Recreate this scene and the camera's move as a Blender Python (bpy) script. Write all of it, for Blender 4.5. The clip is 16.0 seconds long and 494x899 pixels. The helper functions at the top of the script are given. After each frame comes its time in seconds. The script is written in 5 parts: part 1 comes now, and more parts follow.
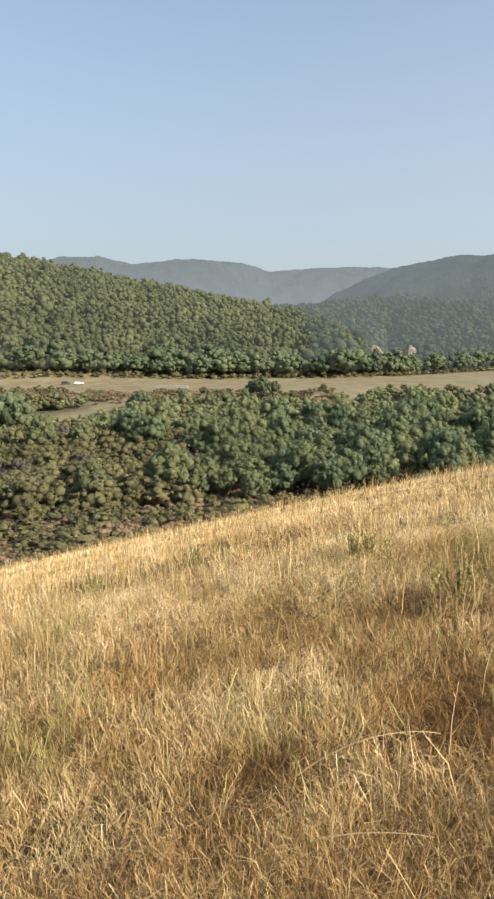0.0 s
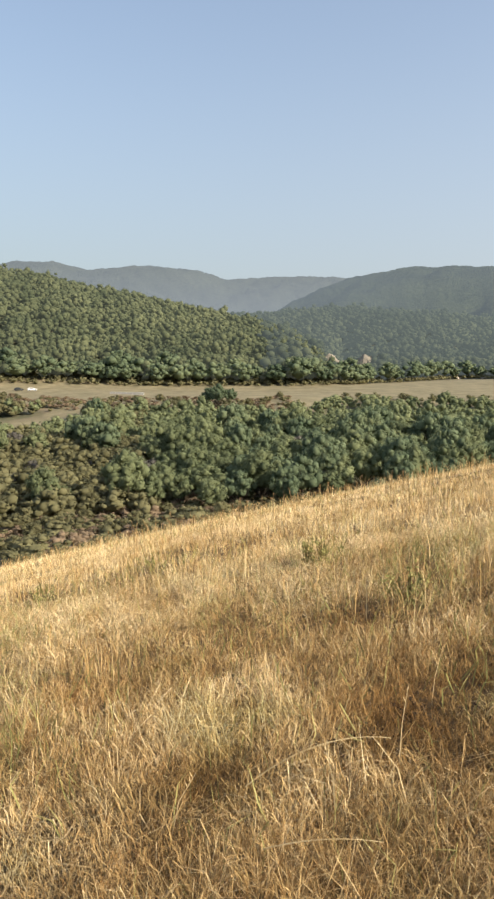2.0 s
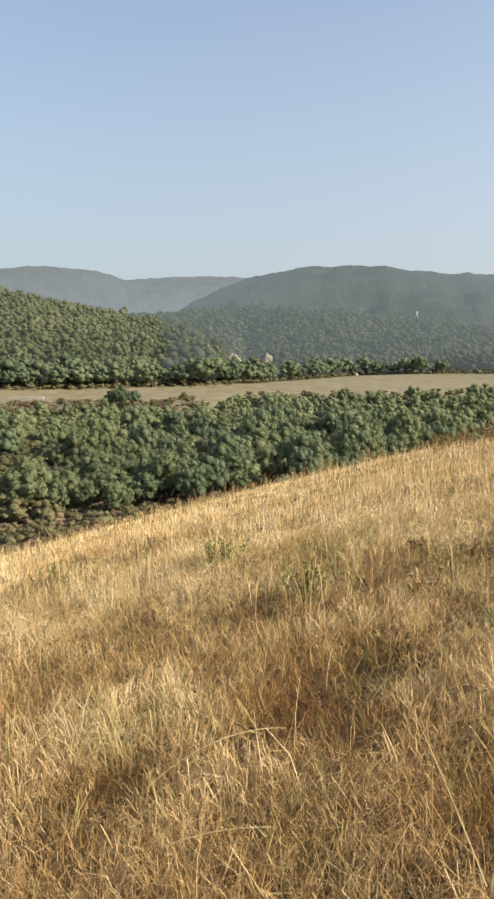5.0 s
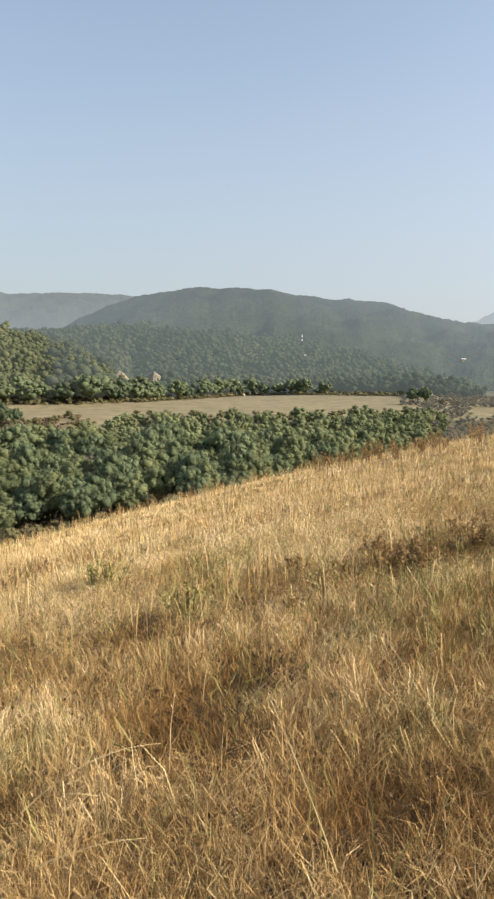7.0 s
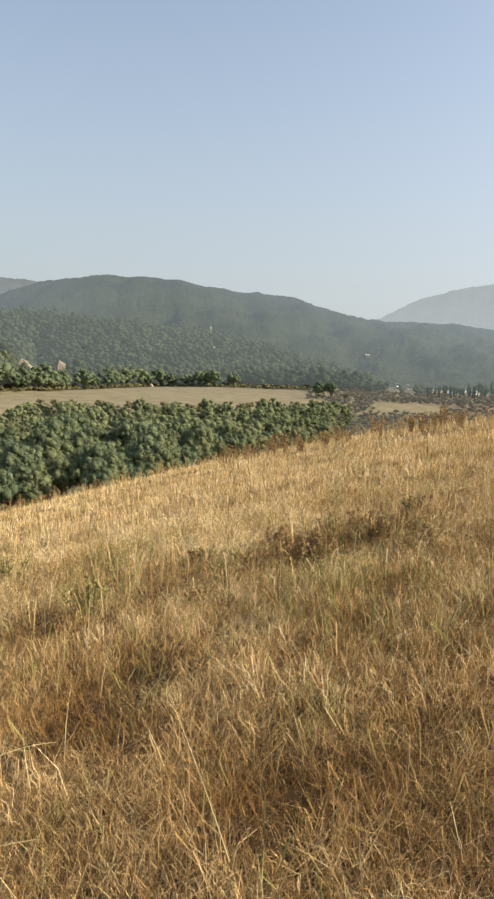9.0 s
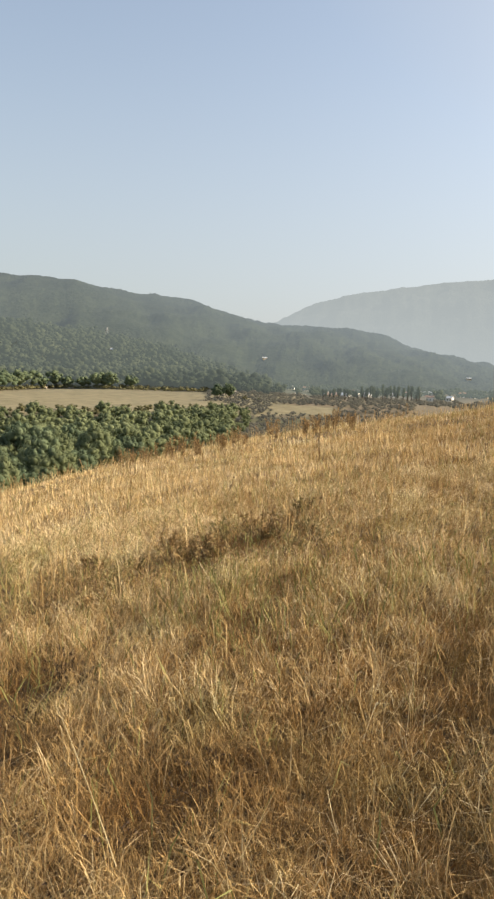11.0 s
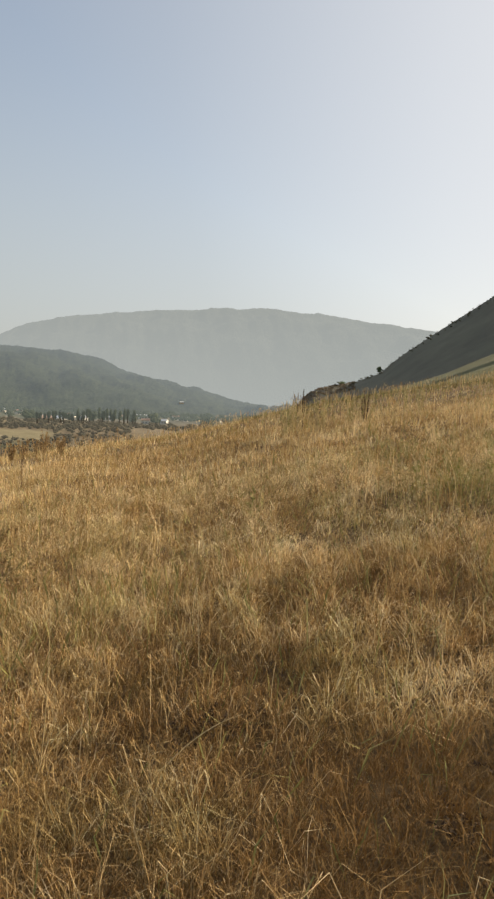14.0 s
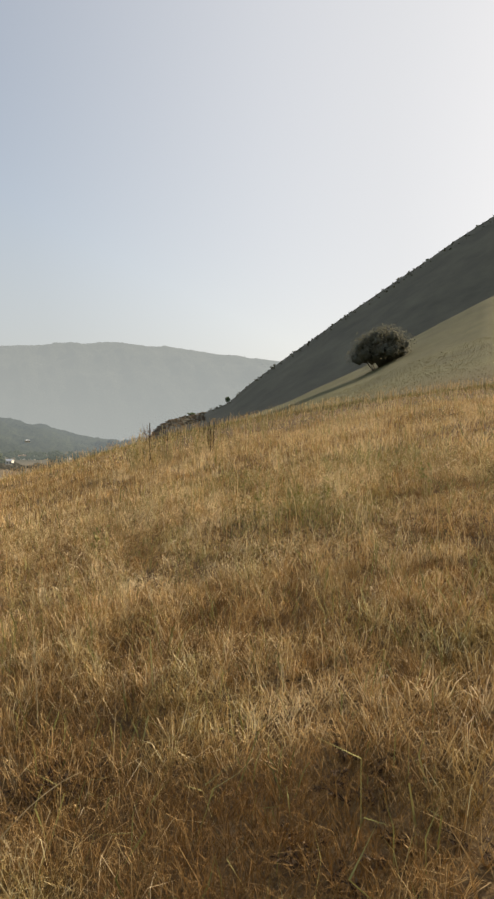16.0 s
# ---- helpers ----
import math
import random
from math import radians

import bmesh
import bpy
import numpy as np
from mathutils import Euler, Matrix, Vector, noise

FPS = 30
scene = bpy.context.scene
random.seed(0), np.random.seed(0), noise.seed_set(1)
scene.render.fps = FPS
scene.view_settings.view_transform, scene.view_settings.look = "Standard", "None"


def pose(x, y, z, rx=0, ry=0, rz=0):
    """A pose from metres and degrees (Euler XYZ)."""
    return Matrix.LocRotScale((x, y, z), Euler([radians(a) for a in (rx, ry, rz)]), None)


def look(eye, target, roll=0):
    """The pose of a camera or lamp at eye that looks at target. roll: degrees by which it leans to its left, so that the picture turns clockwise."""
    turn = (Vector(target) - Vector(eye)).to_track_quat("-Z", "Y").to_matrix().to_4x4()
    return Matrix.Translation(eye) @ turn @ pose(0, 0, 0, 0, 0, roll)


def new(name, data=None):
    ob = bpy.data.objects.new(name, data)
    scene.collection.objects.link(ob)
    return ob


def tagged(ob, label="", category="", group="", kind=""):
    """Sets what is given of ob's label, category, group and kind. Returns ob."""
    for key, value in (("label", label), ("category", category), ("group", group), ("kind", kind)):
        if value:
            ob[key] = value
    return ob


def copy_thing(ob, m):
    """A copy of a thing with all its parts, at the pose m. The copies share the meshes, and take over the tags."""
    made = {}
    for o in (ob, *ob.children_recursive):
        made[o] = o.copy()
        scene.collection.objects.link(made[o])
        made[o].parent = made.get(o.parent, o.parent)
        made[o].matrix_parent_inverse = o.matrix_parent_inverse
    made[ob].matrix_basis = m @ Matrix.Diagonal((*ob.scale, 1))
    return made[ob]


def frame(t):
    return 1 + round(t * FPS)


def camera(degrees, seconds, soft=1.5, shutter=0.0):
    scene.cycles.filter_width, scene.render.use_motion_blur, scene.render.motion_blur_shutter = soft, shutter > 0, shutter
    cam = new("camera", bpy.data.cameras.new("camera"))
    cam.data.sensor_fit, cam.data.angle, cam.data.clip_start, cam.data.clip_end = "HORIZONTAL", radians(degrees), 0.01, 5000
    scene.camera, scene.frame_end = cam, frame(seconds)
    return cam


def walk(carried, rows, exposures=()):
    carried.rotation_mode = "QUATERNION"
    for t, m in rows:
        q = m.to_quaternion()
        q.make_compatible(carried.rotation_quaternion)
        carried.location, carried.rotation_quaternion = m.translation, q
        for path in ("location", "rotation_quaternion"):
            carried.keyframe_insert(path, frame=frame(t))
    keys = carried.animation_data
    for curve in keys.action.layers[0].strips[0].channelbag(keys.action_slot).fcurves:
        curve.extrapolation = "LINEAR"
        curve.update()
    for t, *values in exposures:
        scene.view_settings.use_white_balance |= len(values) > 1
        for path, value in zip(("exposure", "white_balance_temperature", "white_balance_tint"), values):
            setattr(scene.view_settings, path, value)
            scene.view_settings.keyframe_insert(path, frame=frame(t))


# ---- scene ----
# ---- camera: a hand-held pan from a hillside; seconds, azimuth, pitch, roll, eye ----
cam = camera(39.08, 16.0, soft=2.5)
PATH = [
    (0.0, -0.10, -8.71, -0.72, -0.199, 0.235, 1.549),
    (0.5, 0.41, -8.75, -0.46, -0.197, 0.239, 1.543),
    (1.0, 1.39, -8.49, -0.21, -0.190, 0.233, 1.545),
    (1.5, 2.52, -8.15, -0.06, -0.185, 0.244, 1.540),
    (2.0, 3.52, -8.12, -0.14, -0.179, 0.243, 1.544),
    (2.5, 4.11, -8.10, -0.37, -0.170, 0.234, 1.548),
    (3.0, 5.82, -8.03, -0.24, -0.157, 0.229, 1.550),
    (3.5, 6.86, -8.10, -0.16, -0.153, 0.231, 1.548),
    (6.0, 16.24, -7.80, -0.92, -0.093, 0.063, 1.615),
    (6.5, 18.94, -7.33, -0.20, -0.106, 0.017, 1.627),
    (7.0, 20.56, -6.71, -0.03, -0.095, -0.013, 1.630),
    (7.5, 22.44, -6.74, 0.03, -0.084, -0.003, 1.637),
    (8.0, 24.45, -7.38, 0.24, -0.061, 0.023, 1.641),
    (8.5, 26.36, -7.45, 0.75, -0.063, -0.002, 1.639),
    (11.0, 36.49, -6.90, 1.70, -0.049, -0.122, 1.679),
    (11.5, 39.40, -7.10, 0.97, -0.035, -0.153, 1.691),
    (12.0, 42.78, -7.25, 1.17, -0.013, -0.180, 1.701),
    (12.5, 46.10, -7.35, 0.33, 0.027, -0.188, 1.692),
    (13.0, 50.98, -5.95, 2.01, 0.045, -0.215, 1.695),
    (13.5, 54.82, -4.65, 1.22, 0.064, -0.269, 1.714),
    (14.0, 59.42, -4.17, 2.49, 0.057, -0.308, 1.730),
    (14.5, 62.55, -3.75, 3.02, 0.049, -0.347, 1.749),
    (15.0, 64.36, -2.42, 2.60, 0.049, -0.362, 1.760),
    (15.5, 67.16, -1.06, 1.04, 0.093, -0.386, 1.753),
    (16.0, 71.40, -1.32, -0.12, 0.114, -0.389, 1.755),]


def aim(az, pitch):
    a, p = radians(az), radians(pitch)
    return Vector((math.sin(a) * math.cos(p), math.cos(a) * math.cos(p), math.sin(p)))


walk(cam, [(t, look((x, y, z), Vector((x, y, z)) + aim(az, pi) * 10, ro)) for t, az, pi, ro, x, y, z in PATH],
     exposures=[(0, 0.70, 6700, 10), (3.5, 0.69, 6720, 10), (7, 0.72, 6860, 10), (8.5, 0.66, 6980, 10), (11, 0.70, 7180, 10), (12, 0.67, 7350, 10), (13.2, 0.59, 7660, 10), (14.2, 0.42, 7600, 10), (16, 0.40, 7680, 11)])

# ---- light: a hazy low sun and the sky ----
SUN_AZ, SUN_EL = 122.0, 28.0
world = bpy.data.worlds.new("world")
scene.world = world
world.use_nodes = True
wn = world.node_tree
sky = wn.nodes.new("ShaderNodeTexSky")
sky.sky_type = "NISHITA"
sky.sun_disc = False
sky.sun_elevation = radians(SUN_EL)
sky.sun_rotation = radians(SUN_AZ)
sky.altitude = 300
sky.air_density, sky.dust_density, sky.ozone_density = 1.0, 2.6, 1.0
back = wn.nodes["Background"]
back.inputs["Strength"].default_value = 0.15
veil = wn.nodes.new("ShaderNodeMix")
veil.data_type = "RGBA"
high = wn.nodes.new("ShaderNodeTexCoord")
split = wn.nodes.new("ShaderNodeSeparateXYZ")
wn.links.new(high.outputs["Generated"], split.inputs["Vector"])
thick = wn.nodes.new("ShaderNodeMapRange")
thick.interpolation_type = "SMOOTHSTEP"
thick.inputs["From Min"].default_value, thick.inputs["From Max"].default_value = 0.0, 0.5
thick.inputs["To Min"].default_value, thick.inputs["To Max"].default_value = 0.82, 0.26
wn.links.new(split.outputs["Z"], thick.inputs["Value"])
# the haze scatters more and whiter light on the sun's side, and is thickest round the sun
ward = wn.nodes.new("ShaderNodeVectorMath")
ward.operation = "DOT_PRODUCT"
wn.links.new(high.outputs["Generated"], ward.inputs[0])
ward.inputs[1].default_value = aim(SUN_AZ, 18.0)


def by_sun(lo, hi, a, b):
    n = wn.nodes.new("ShaderNodeMapRange")
    for key, v in (("From Min", lo), ("From Max", hi), ("To Min", a), ("To Max", b)):
        n.inputs[key].default_value = v
    wn.links.new(ward.outputs["Value"], n.inputs["Value"])
    return n.outputs["Result"]


most = wn.nodes.new("ShaderNodeMath")
most.operation = "MAXIMUM"
wn.links.new(thick.outputs["Result"], most.inputs[0])
wn.links.new(by_sun(0.25, 0.8, 0.26, 0.86), most.inputs[1])
wn.links.new(most.outputs[0], veil.inputs[0])
haze = wn.nodes.new("ShaderNodeMix")
haze.data_type = "RGBA"
haze.inputs[6].default_value = (1.70, 1.96, 2.16, 1)
haze.inputs[7].default_value = (2.60, 2.90, 3.40, 1)
wn.links.new(by_sun(-0.7, 0.7, 0.0, 1.0), haze.inputs[0])
glow = wn.nodes.new("ShaderNodeVectorMath")
glow.operation = "SCALE"
wn.links.new(haze.outputs[2], glow.inputs[0])
wn.links.new(by_sun(0.42, 0.95, 1.0, 1.42), glow.inputs["Scale"])
wn.links.new(glow.outputs[0], veil.inputs[7])
wn.links.new(sky.outputs["Color"], veil.inputs[6])
wn.links.new(veil.outputs[2], back.inputs["Color"])
sun = new("sun", bpy.data.lights.new("sun", "SUN"))
sun.data.energy = 4.9
sun.data.angle = radians(0.6)
sun.data.color = (1.0, 0.90, 0.74)
sun.matrix_world = look(aim(SUN_AZ, SUN_EL) * 500, (0, 0, 0))


# ---- materials ----
def ramp(nt, fac, stops):
    n = nt.nodes.new("ShaderNodeValToRGB")
    while len(n.color_ramp.elements) < len(stops):
        n.color_ramp.elements.new(0.5)
    for e, (p, c) in zip(n.color_ramp.elements, stops):
        e.position, e.color = p, (*c, 1)
    nt.links.new(fac, n.inputs["Fac"])
    return n.outputs["Color"]


def noisy(nt, scale, detail=4.0, rough=0.55, vector=None):
    n = nt.nodes.new("ShaderNodeTexNoise")
    n.inputs["Scale"].default_value, n.inputs["Detail"].default_value, n.inputs["Roughness"].default_value = scale, detail, rough
    if vector is not None:
        nt.links.new(vector, n.inputs["Vector"])
    return n.outputs["Fac"]


def world_place(nt):
    return nt.nodes.new("ShaderNodeNewGeometry").outputs["Position"]


def mixed(nt, fac, a, b, mode="MIX"):
    n = nt.nodes.new("ShaderNodeMix")
    n.data_type, n.blend_type = "RGBA", mode
    for sock, v in ((n.inputs[0], fac), (n.inputs[6], a), (n.inputs[7], b)):
        if isinstance(v, (int, float)):
            sock.default_value = v
        elif isinstance(v, tuple):
            sock.default_value = (*v, 1)
        else:
            nt.links.new(v, sock)
    return n.outputs[2]


def math_node(nt, op, a, b=0.0):
    n = nt.nodes.new("ShaderNodeMath")
    n.operation = op
    for sock, v in zip(n.inputs, (a, b)):
        if isinstance(v, (int, float)):
            sock.default_value = v
        else:
            nt.links.new(v, sock)
    return n.outputs[0]


def start(name, rough=0.8):
    m = bpy.data.materials.new(name)
    m.use_nodes = True
    b = m.node_tree.nodes["Principled BSDF"]
    b.inputs["Roughness"].default_value = rough
    b.inputs["Specular IOR Level"].default_value = 0.25
    return m, m.node_tree, b


def bumped(nt, b, height, strength, distance):
    n = nt.nodes.new("ShaderNodeBump")
    n.inputs["Strength"].default_value, n.inputs["Distance"].default_value = strength, distance
    nt.links.new(height, n.inputs["Height"])
    nt.links.new(n.outputs["Normal"], b.inputs["Normal"])


def simple(name, low, high, scale=3.0, rough=0.8, bump=0.0, metal=0.0):
    """A surface whose colour wanders between two tones at two scales."""
    m, nt, b = start(name, rough)
    p = world_place(nt)
    f = math_node(nt, "ADD", math_node(nt, "MULTIPLY", noisy(nt, scale, vector=p), 0.6), math_node(nt, "MULTIPLY", noisy(nt, scale * 9, vector=p), 0.4))
    nt.links.new(ramp(nt, f, [(0.35, low), (0.65, high)]), b.inputs["Base Color"])
    b.inputs["Metallic"].default_value = metal
    if bump:
        bumped(nt, b, noisy(nt, scale * 6, vector=p), 0.6, bump)
    return m


def paint_haze(nt, p, shader, air, near, far):
    """Paints haze: mixes air-coloured emission into a shader, more with distance from the lookout."""
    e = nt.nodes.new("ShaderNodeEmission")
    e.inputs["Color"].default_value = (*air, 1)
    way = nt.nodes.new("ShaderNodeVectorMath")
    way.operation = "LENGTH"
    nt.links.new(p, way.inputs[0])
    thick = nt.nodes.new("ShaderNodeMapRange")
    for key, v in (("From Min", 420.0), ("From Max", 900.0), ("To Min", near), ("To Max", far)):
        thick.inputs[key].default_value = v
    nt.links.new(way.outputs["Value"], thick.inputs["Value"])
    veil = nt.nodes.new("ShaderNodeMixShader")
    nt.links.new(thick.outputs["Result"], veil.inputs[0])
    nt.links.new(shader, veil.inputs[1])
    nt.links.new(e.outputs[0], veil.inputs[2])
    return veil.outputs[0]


def leafy(name, dark, light, through_light=0.30, patch=0.02, air=None, share=0.0):
    """Leaves: thin sheets that pass some light, each with its own tint, varying from tree to tree and over the wood."""
    m, nt, b = start(name, 0.75)
    b.inputs["Specular IOR Level"].default_value = 0.08
    at = nt.nodes.new("ShaderNodeAttribute")
    at.attribute_name = "tint"
    own = nt.nodes.new("ShaderNodeObjectInfo").outputs["Random"]
    p = world_place(nt)
    f = math_node(nt, "ADD", math_node(nt, "MULTIPLY", at.outputs["Fac"], 0.42), math_node(nt, "MULTIPLY", own, 0.25))
    f = math_node(nt, "ADD", f, math_node(nt, "SUBTRACT", math_node(nt, "MULTIPLY", noisy(nt, patch, 3.0, vector=p), 0.95), 0.25))
    colour = ramp(nt, f, [(0.25, dark), (0.85, light)])
    nt.links.new(colour, b.inputs["Base Color"])
    t = nt.nodes.new("ShaderNodeBsdfTranslucent")
    nt.links.new(colour, t.inputs["Color"])
    mix = nt.nodes.new("ShaderNodeMixShader")
    mix.inputs[0].default_value = through_light
    nt.links.new(b.outputs[0], mix.inputs[1])
    nt.links.new(t.outputs[0], mix.inputs[2])
    # where air is given, haze is painted into the leaf material as emission
    out = paint_haze(nt, p, mix.outputs[0], air, share * 0.7, share * 1.7) if air else mix.outputs[0]
    nt.links.new(out, nt.nodes["Material Output"].inputs["Surface"])
    return m


def blades(name, stops, through_light=0.1, hues=None):
    m, nt, b = start(name, 0.7)
    b.inputs["Specular IOR Level"].default_value = 0.1
    at = nt.nodes.new("ShaderNodeAttribute")
    at.attribute_name = "tint"
    p = world_place(nt)
    f = math_node(nt, "ADD", math_node(nt, "MULTIPLY", at.outputs["Fac"], 0.75), math_node(nt, "MULTIPLY", noisy(nt, 0.5, 4.0, vector=p), 0.35))
    colour = ramp(nt, f, stops)
    if hues:
        colour = mixed(nt, 1.0, colour, ramp(nt, noisy(nt, 1.5, 4.0, 0.6, p), hues), "MULTIPLY")
    nt.links.new(colour, b.inputs["Base Color"])
    t = nt.nodes.new("ShaderNodeBsdfTranslucent")
    nt.links.new(colour, t.inputs["Color"])
    mix = nt.nodes.new("ShaderNodeMixShader")
    mix.inputs[0].default_value = through_light
    nt.links.new(b.outputs[0], mix.inputs[1])
    nt.links.new(t.outputs[0], mix.inputs[2])
    nt.links.new(mix.outputs[0], nt.nodes["Material Output"].inputs["Surface"])
    return m


def ground_material():
    """Dry meadow, woodland floor, pale stubble field and scrubby earth, by the cover stored on the ground."""
    m, nt, b = start("ground_cover", 0.95)
    p = world_place(nt)
    at = nt.nodes.new("ShaderNodeAttribute")
    at.attribute_name = "cover"
    sep = nt.nodes.new("ShaderNodeSeparateColor")
    nt.links.new(at.outputs["Color"], sep.inputs["Color"])
    wander = math_node(nt, "MULTIPLY", math_node(nt, "SUBTRACT", noisy(nt, 0.09, 5.0, vector=p), 0.5), 0.9)

    def weight(s):
        n = nt.nodes.new("ShaderNodeMapRange")
        n.inputs["From Min"].default_value, n.inputs["From Max"].default_value = 0.35, 0.65
        nt.links.new(math_node(nt, "ADD", s, wander), n.inputs["Value"])
        return n.outputs["Result"]

    near = math_node(nt, "ADD", math_node(nt, "MULTIPLY", noisy(nt, 0.7, 6.0, 0.65, p), 0.5), math_node(nt, "MULTIPLY", noisy(nt, 28.0, 5.0, 0.7, p), 0.5))
    meadow = ramp(nt, near, [(0.3, (0.058, 0.036, 0.018)), (0.5, (0.13, 0.082, 0.039)), (0.72, (0.26, 0.172, 0.082))])
    floor_ = ramp(nt, noisy(nt, 0.25, 6.0, 0.65, p), [(0.3, (0.085, 0.084, 0.048)), (0.7, (0.155, 0.142, 0.082))])
    field = ramp(nt, noisy(nt, 0.12, 7.0, 0.7, p), [(0.3, (0.145, 0.125, 0.070)), (0.7, (0.285, 0.240, 0.145))])
    scrub = ramp(nt, noisy(nt, 0.18, 7.0, 0.7, p), [(0.3, (0.13, 0.104, 0.066)), (0.7, (0.235, 0.187, 0.122))])
    turf = ramp(nt, noisy(nt, 0.11, 7.0, 0.7, p), [(0.3, (0.096, 0.094, 0.040)), (0.7, (0.165, 0.150, 0.063))])
    heath = ramp(nt, noisy(nt, 0.05, 7.0, 0.7, p), [(0.3, (0.105, 0.098, 0.070)), (0.7, (0.175, 0.162, 0.112))])
    floor_ = mixed(nt, at.outputs["Alpha"], floor_, heath)
    meadow = mixed(nt, at.outputs["Alpha"], meadow, turf)
    c = mixed(nt, weight(sep.outputs["Red"]), scrub, meadow)
    c = mixed(nt, weight(sep.outputs["Green"]), c, floor_)
    c = mixed(nt, weight(sep.outputs["Blue"]), c, field)
    nt.links.new(c, b.inputs["Base Color"])
    bumped(nt, b, near, 0.8, 0.05)
    # far ground gets the same painted haze, emission growing beyond 420 m
    nt.links.new(paint_haze(nt, p, b.outputs[0], (0.134, 0.163, 0.165), 0.0, 0.5), nt.nodes["Material Output"].inputs["Surface"])
    return m


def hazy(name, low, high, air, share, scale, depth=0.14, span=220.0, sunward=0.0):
    """A far range with haze painted on as emission, thicker low down for positive depth."""
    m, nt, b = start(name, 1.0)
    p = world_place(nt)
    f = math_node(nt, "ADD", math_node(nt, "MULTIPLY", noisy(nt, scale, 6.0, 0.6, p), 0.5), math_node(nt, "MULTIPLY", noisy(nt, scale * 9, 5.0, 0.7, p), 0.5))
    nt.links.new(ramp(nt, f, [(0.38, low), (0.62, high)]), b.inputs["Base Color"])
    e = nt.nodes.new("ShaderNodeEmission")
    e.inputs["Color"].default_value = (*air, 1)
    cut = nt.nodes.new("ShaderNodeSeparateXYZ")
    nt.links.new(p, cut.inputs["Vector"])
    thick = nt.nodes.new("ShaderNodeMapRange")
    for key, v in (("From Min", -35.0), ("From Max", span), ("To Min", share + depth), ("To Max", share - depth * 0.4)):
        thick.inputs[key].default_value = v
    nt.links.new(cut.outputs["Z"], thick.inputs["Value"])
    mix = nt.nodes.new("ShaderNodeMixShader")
    # painted haze grows and brightens towards the sun's side, by X
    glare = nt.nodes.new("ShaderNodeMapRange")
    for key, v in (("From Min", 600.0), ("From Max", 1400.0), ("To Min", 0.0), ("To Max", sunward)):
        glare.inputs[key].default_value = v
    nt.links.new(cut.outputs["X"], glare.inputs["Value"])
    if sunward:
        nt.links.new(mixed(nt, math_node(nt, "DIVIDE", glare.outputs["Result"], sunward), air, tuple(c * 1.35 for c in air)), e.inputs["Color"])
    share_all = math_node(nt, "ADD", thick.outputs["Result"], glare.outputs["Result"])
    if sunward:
        # extra painted haze over the low-X end of the range
        end_haze = nt.nodes.new("ShaderNodeMapRange")
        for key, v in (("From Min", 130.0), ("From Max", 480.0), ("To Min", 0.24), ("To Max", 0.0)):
            end_haze.inputs[key].default_value = v
        nt.links.new(cut.outputs["X"], end_haze.inputs["Value"])
        share_all = math_node(nt, "ADD", share_all, end_haze.outputs["Result"])
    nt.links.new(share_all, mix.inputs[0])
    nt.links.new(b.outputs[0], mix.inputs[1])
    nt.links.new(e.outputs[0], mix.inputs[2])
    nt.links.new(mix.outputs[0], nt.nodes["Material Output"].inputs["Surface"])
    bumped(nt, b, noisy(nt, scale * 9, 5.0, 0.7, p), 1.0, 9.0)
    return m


GROUND = ground_material()
STRAW = blades("dry_grass", [(0.08, (0.092, 0.048, 0.020)), (0.32, (0.292, 0.168, 0.062)), (0.57, (0.60, 0.410, 0.187)), (0.94, (0.95, 0.78, 0.49))], 0.14,
               [(0.30, (0.90, 0.98, 0.90)), (0.46, (1.0, 1.0, 1.0)), (0.58, (1.0, 0.985, 0.95)), (0.74, (1.0, 0.88, 0.76))])
GREEN_GRASS = blades("green_grass", [(0.15, (0.16, 0.162, 0.052)), (0.55, (0.31, 0.295, 0.105)), (0.95, (0.50, 0.44, 0.19))])
TURF = blades("short_turf", [(0.15, (0.13, 0.110, 0.046)), (0.55, (0.22, 0.178, 0.080)), (0.95, (0.32, 0.255, 0.12))])
PALE_WEED = blades("pale_weed_leaves", [(0.15, (0.21, 0.16, 0.075)), (0.55, (0.37, 0.29, 0.135)), (0.95, (0.54, 0.44, 0.22))], 0.3)
STALK = simple("pale_straw", (0.42, 0.30, 0.14), (0.66, 0.52, 0.29), 6.0, 0.6)
WEED = blades("weed_stems", [(0.15, (0.19, 0.115, 0.055)), (0.55, (0.36, 0.235, 0.11)), (0.95, (0.55, 0.39, 0.19))], 0.3)
OAK_LEAF = leafy("oak_leaves", (0.098, 0.120, 0.062), (0.225, 0.250, 0.128))
DARK_LEAF = leafy("dark_leaves", (0.082, 0.116, 0.070), (0.205, 0.243, 0.136))
OLIVE_LEAF = leafy("olive_scrub_leaves", (0.112, 0.106, 0.055), (0.245, 0.228, 0.118))
GREY_LEAF = leafy("grey_scrub_leaves", (0.095, 0.088, 0.078), (0.215, 0.195, 0.168))
# FAR_LEAF, HILL_LEAF and HAZY_SCRUB carry painted haze in their material
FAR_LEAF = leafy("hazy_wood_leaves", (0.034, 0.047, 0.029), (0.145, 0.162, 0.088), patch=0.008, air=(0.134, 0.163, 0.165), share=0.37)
HILL_LEAF = leafy("hazy_hillside_leaves", (0.060, 0.077, 0.039), (0.172, 0.186, 0.094), air=(0.16, 0.18, 0.155), share=0.15)
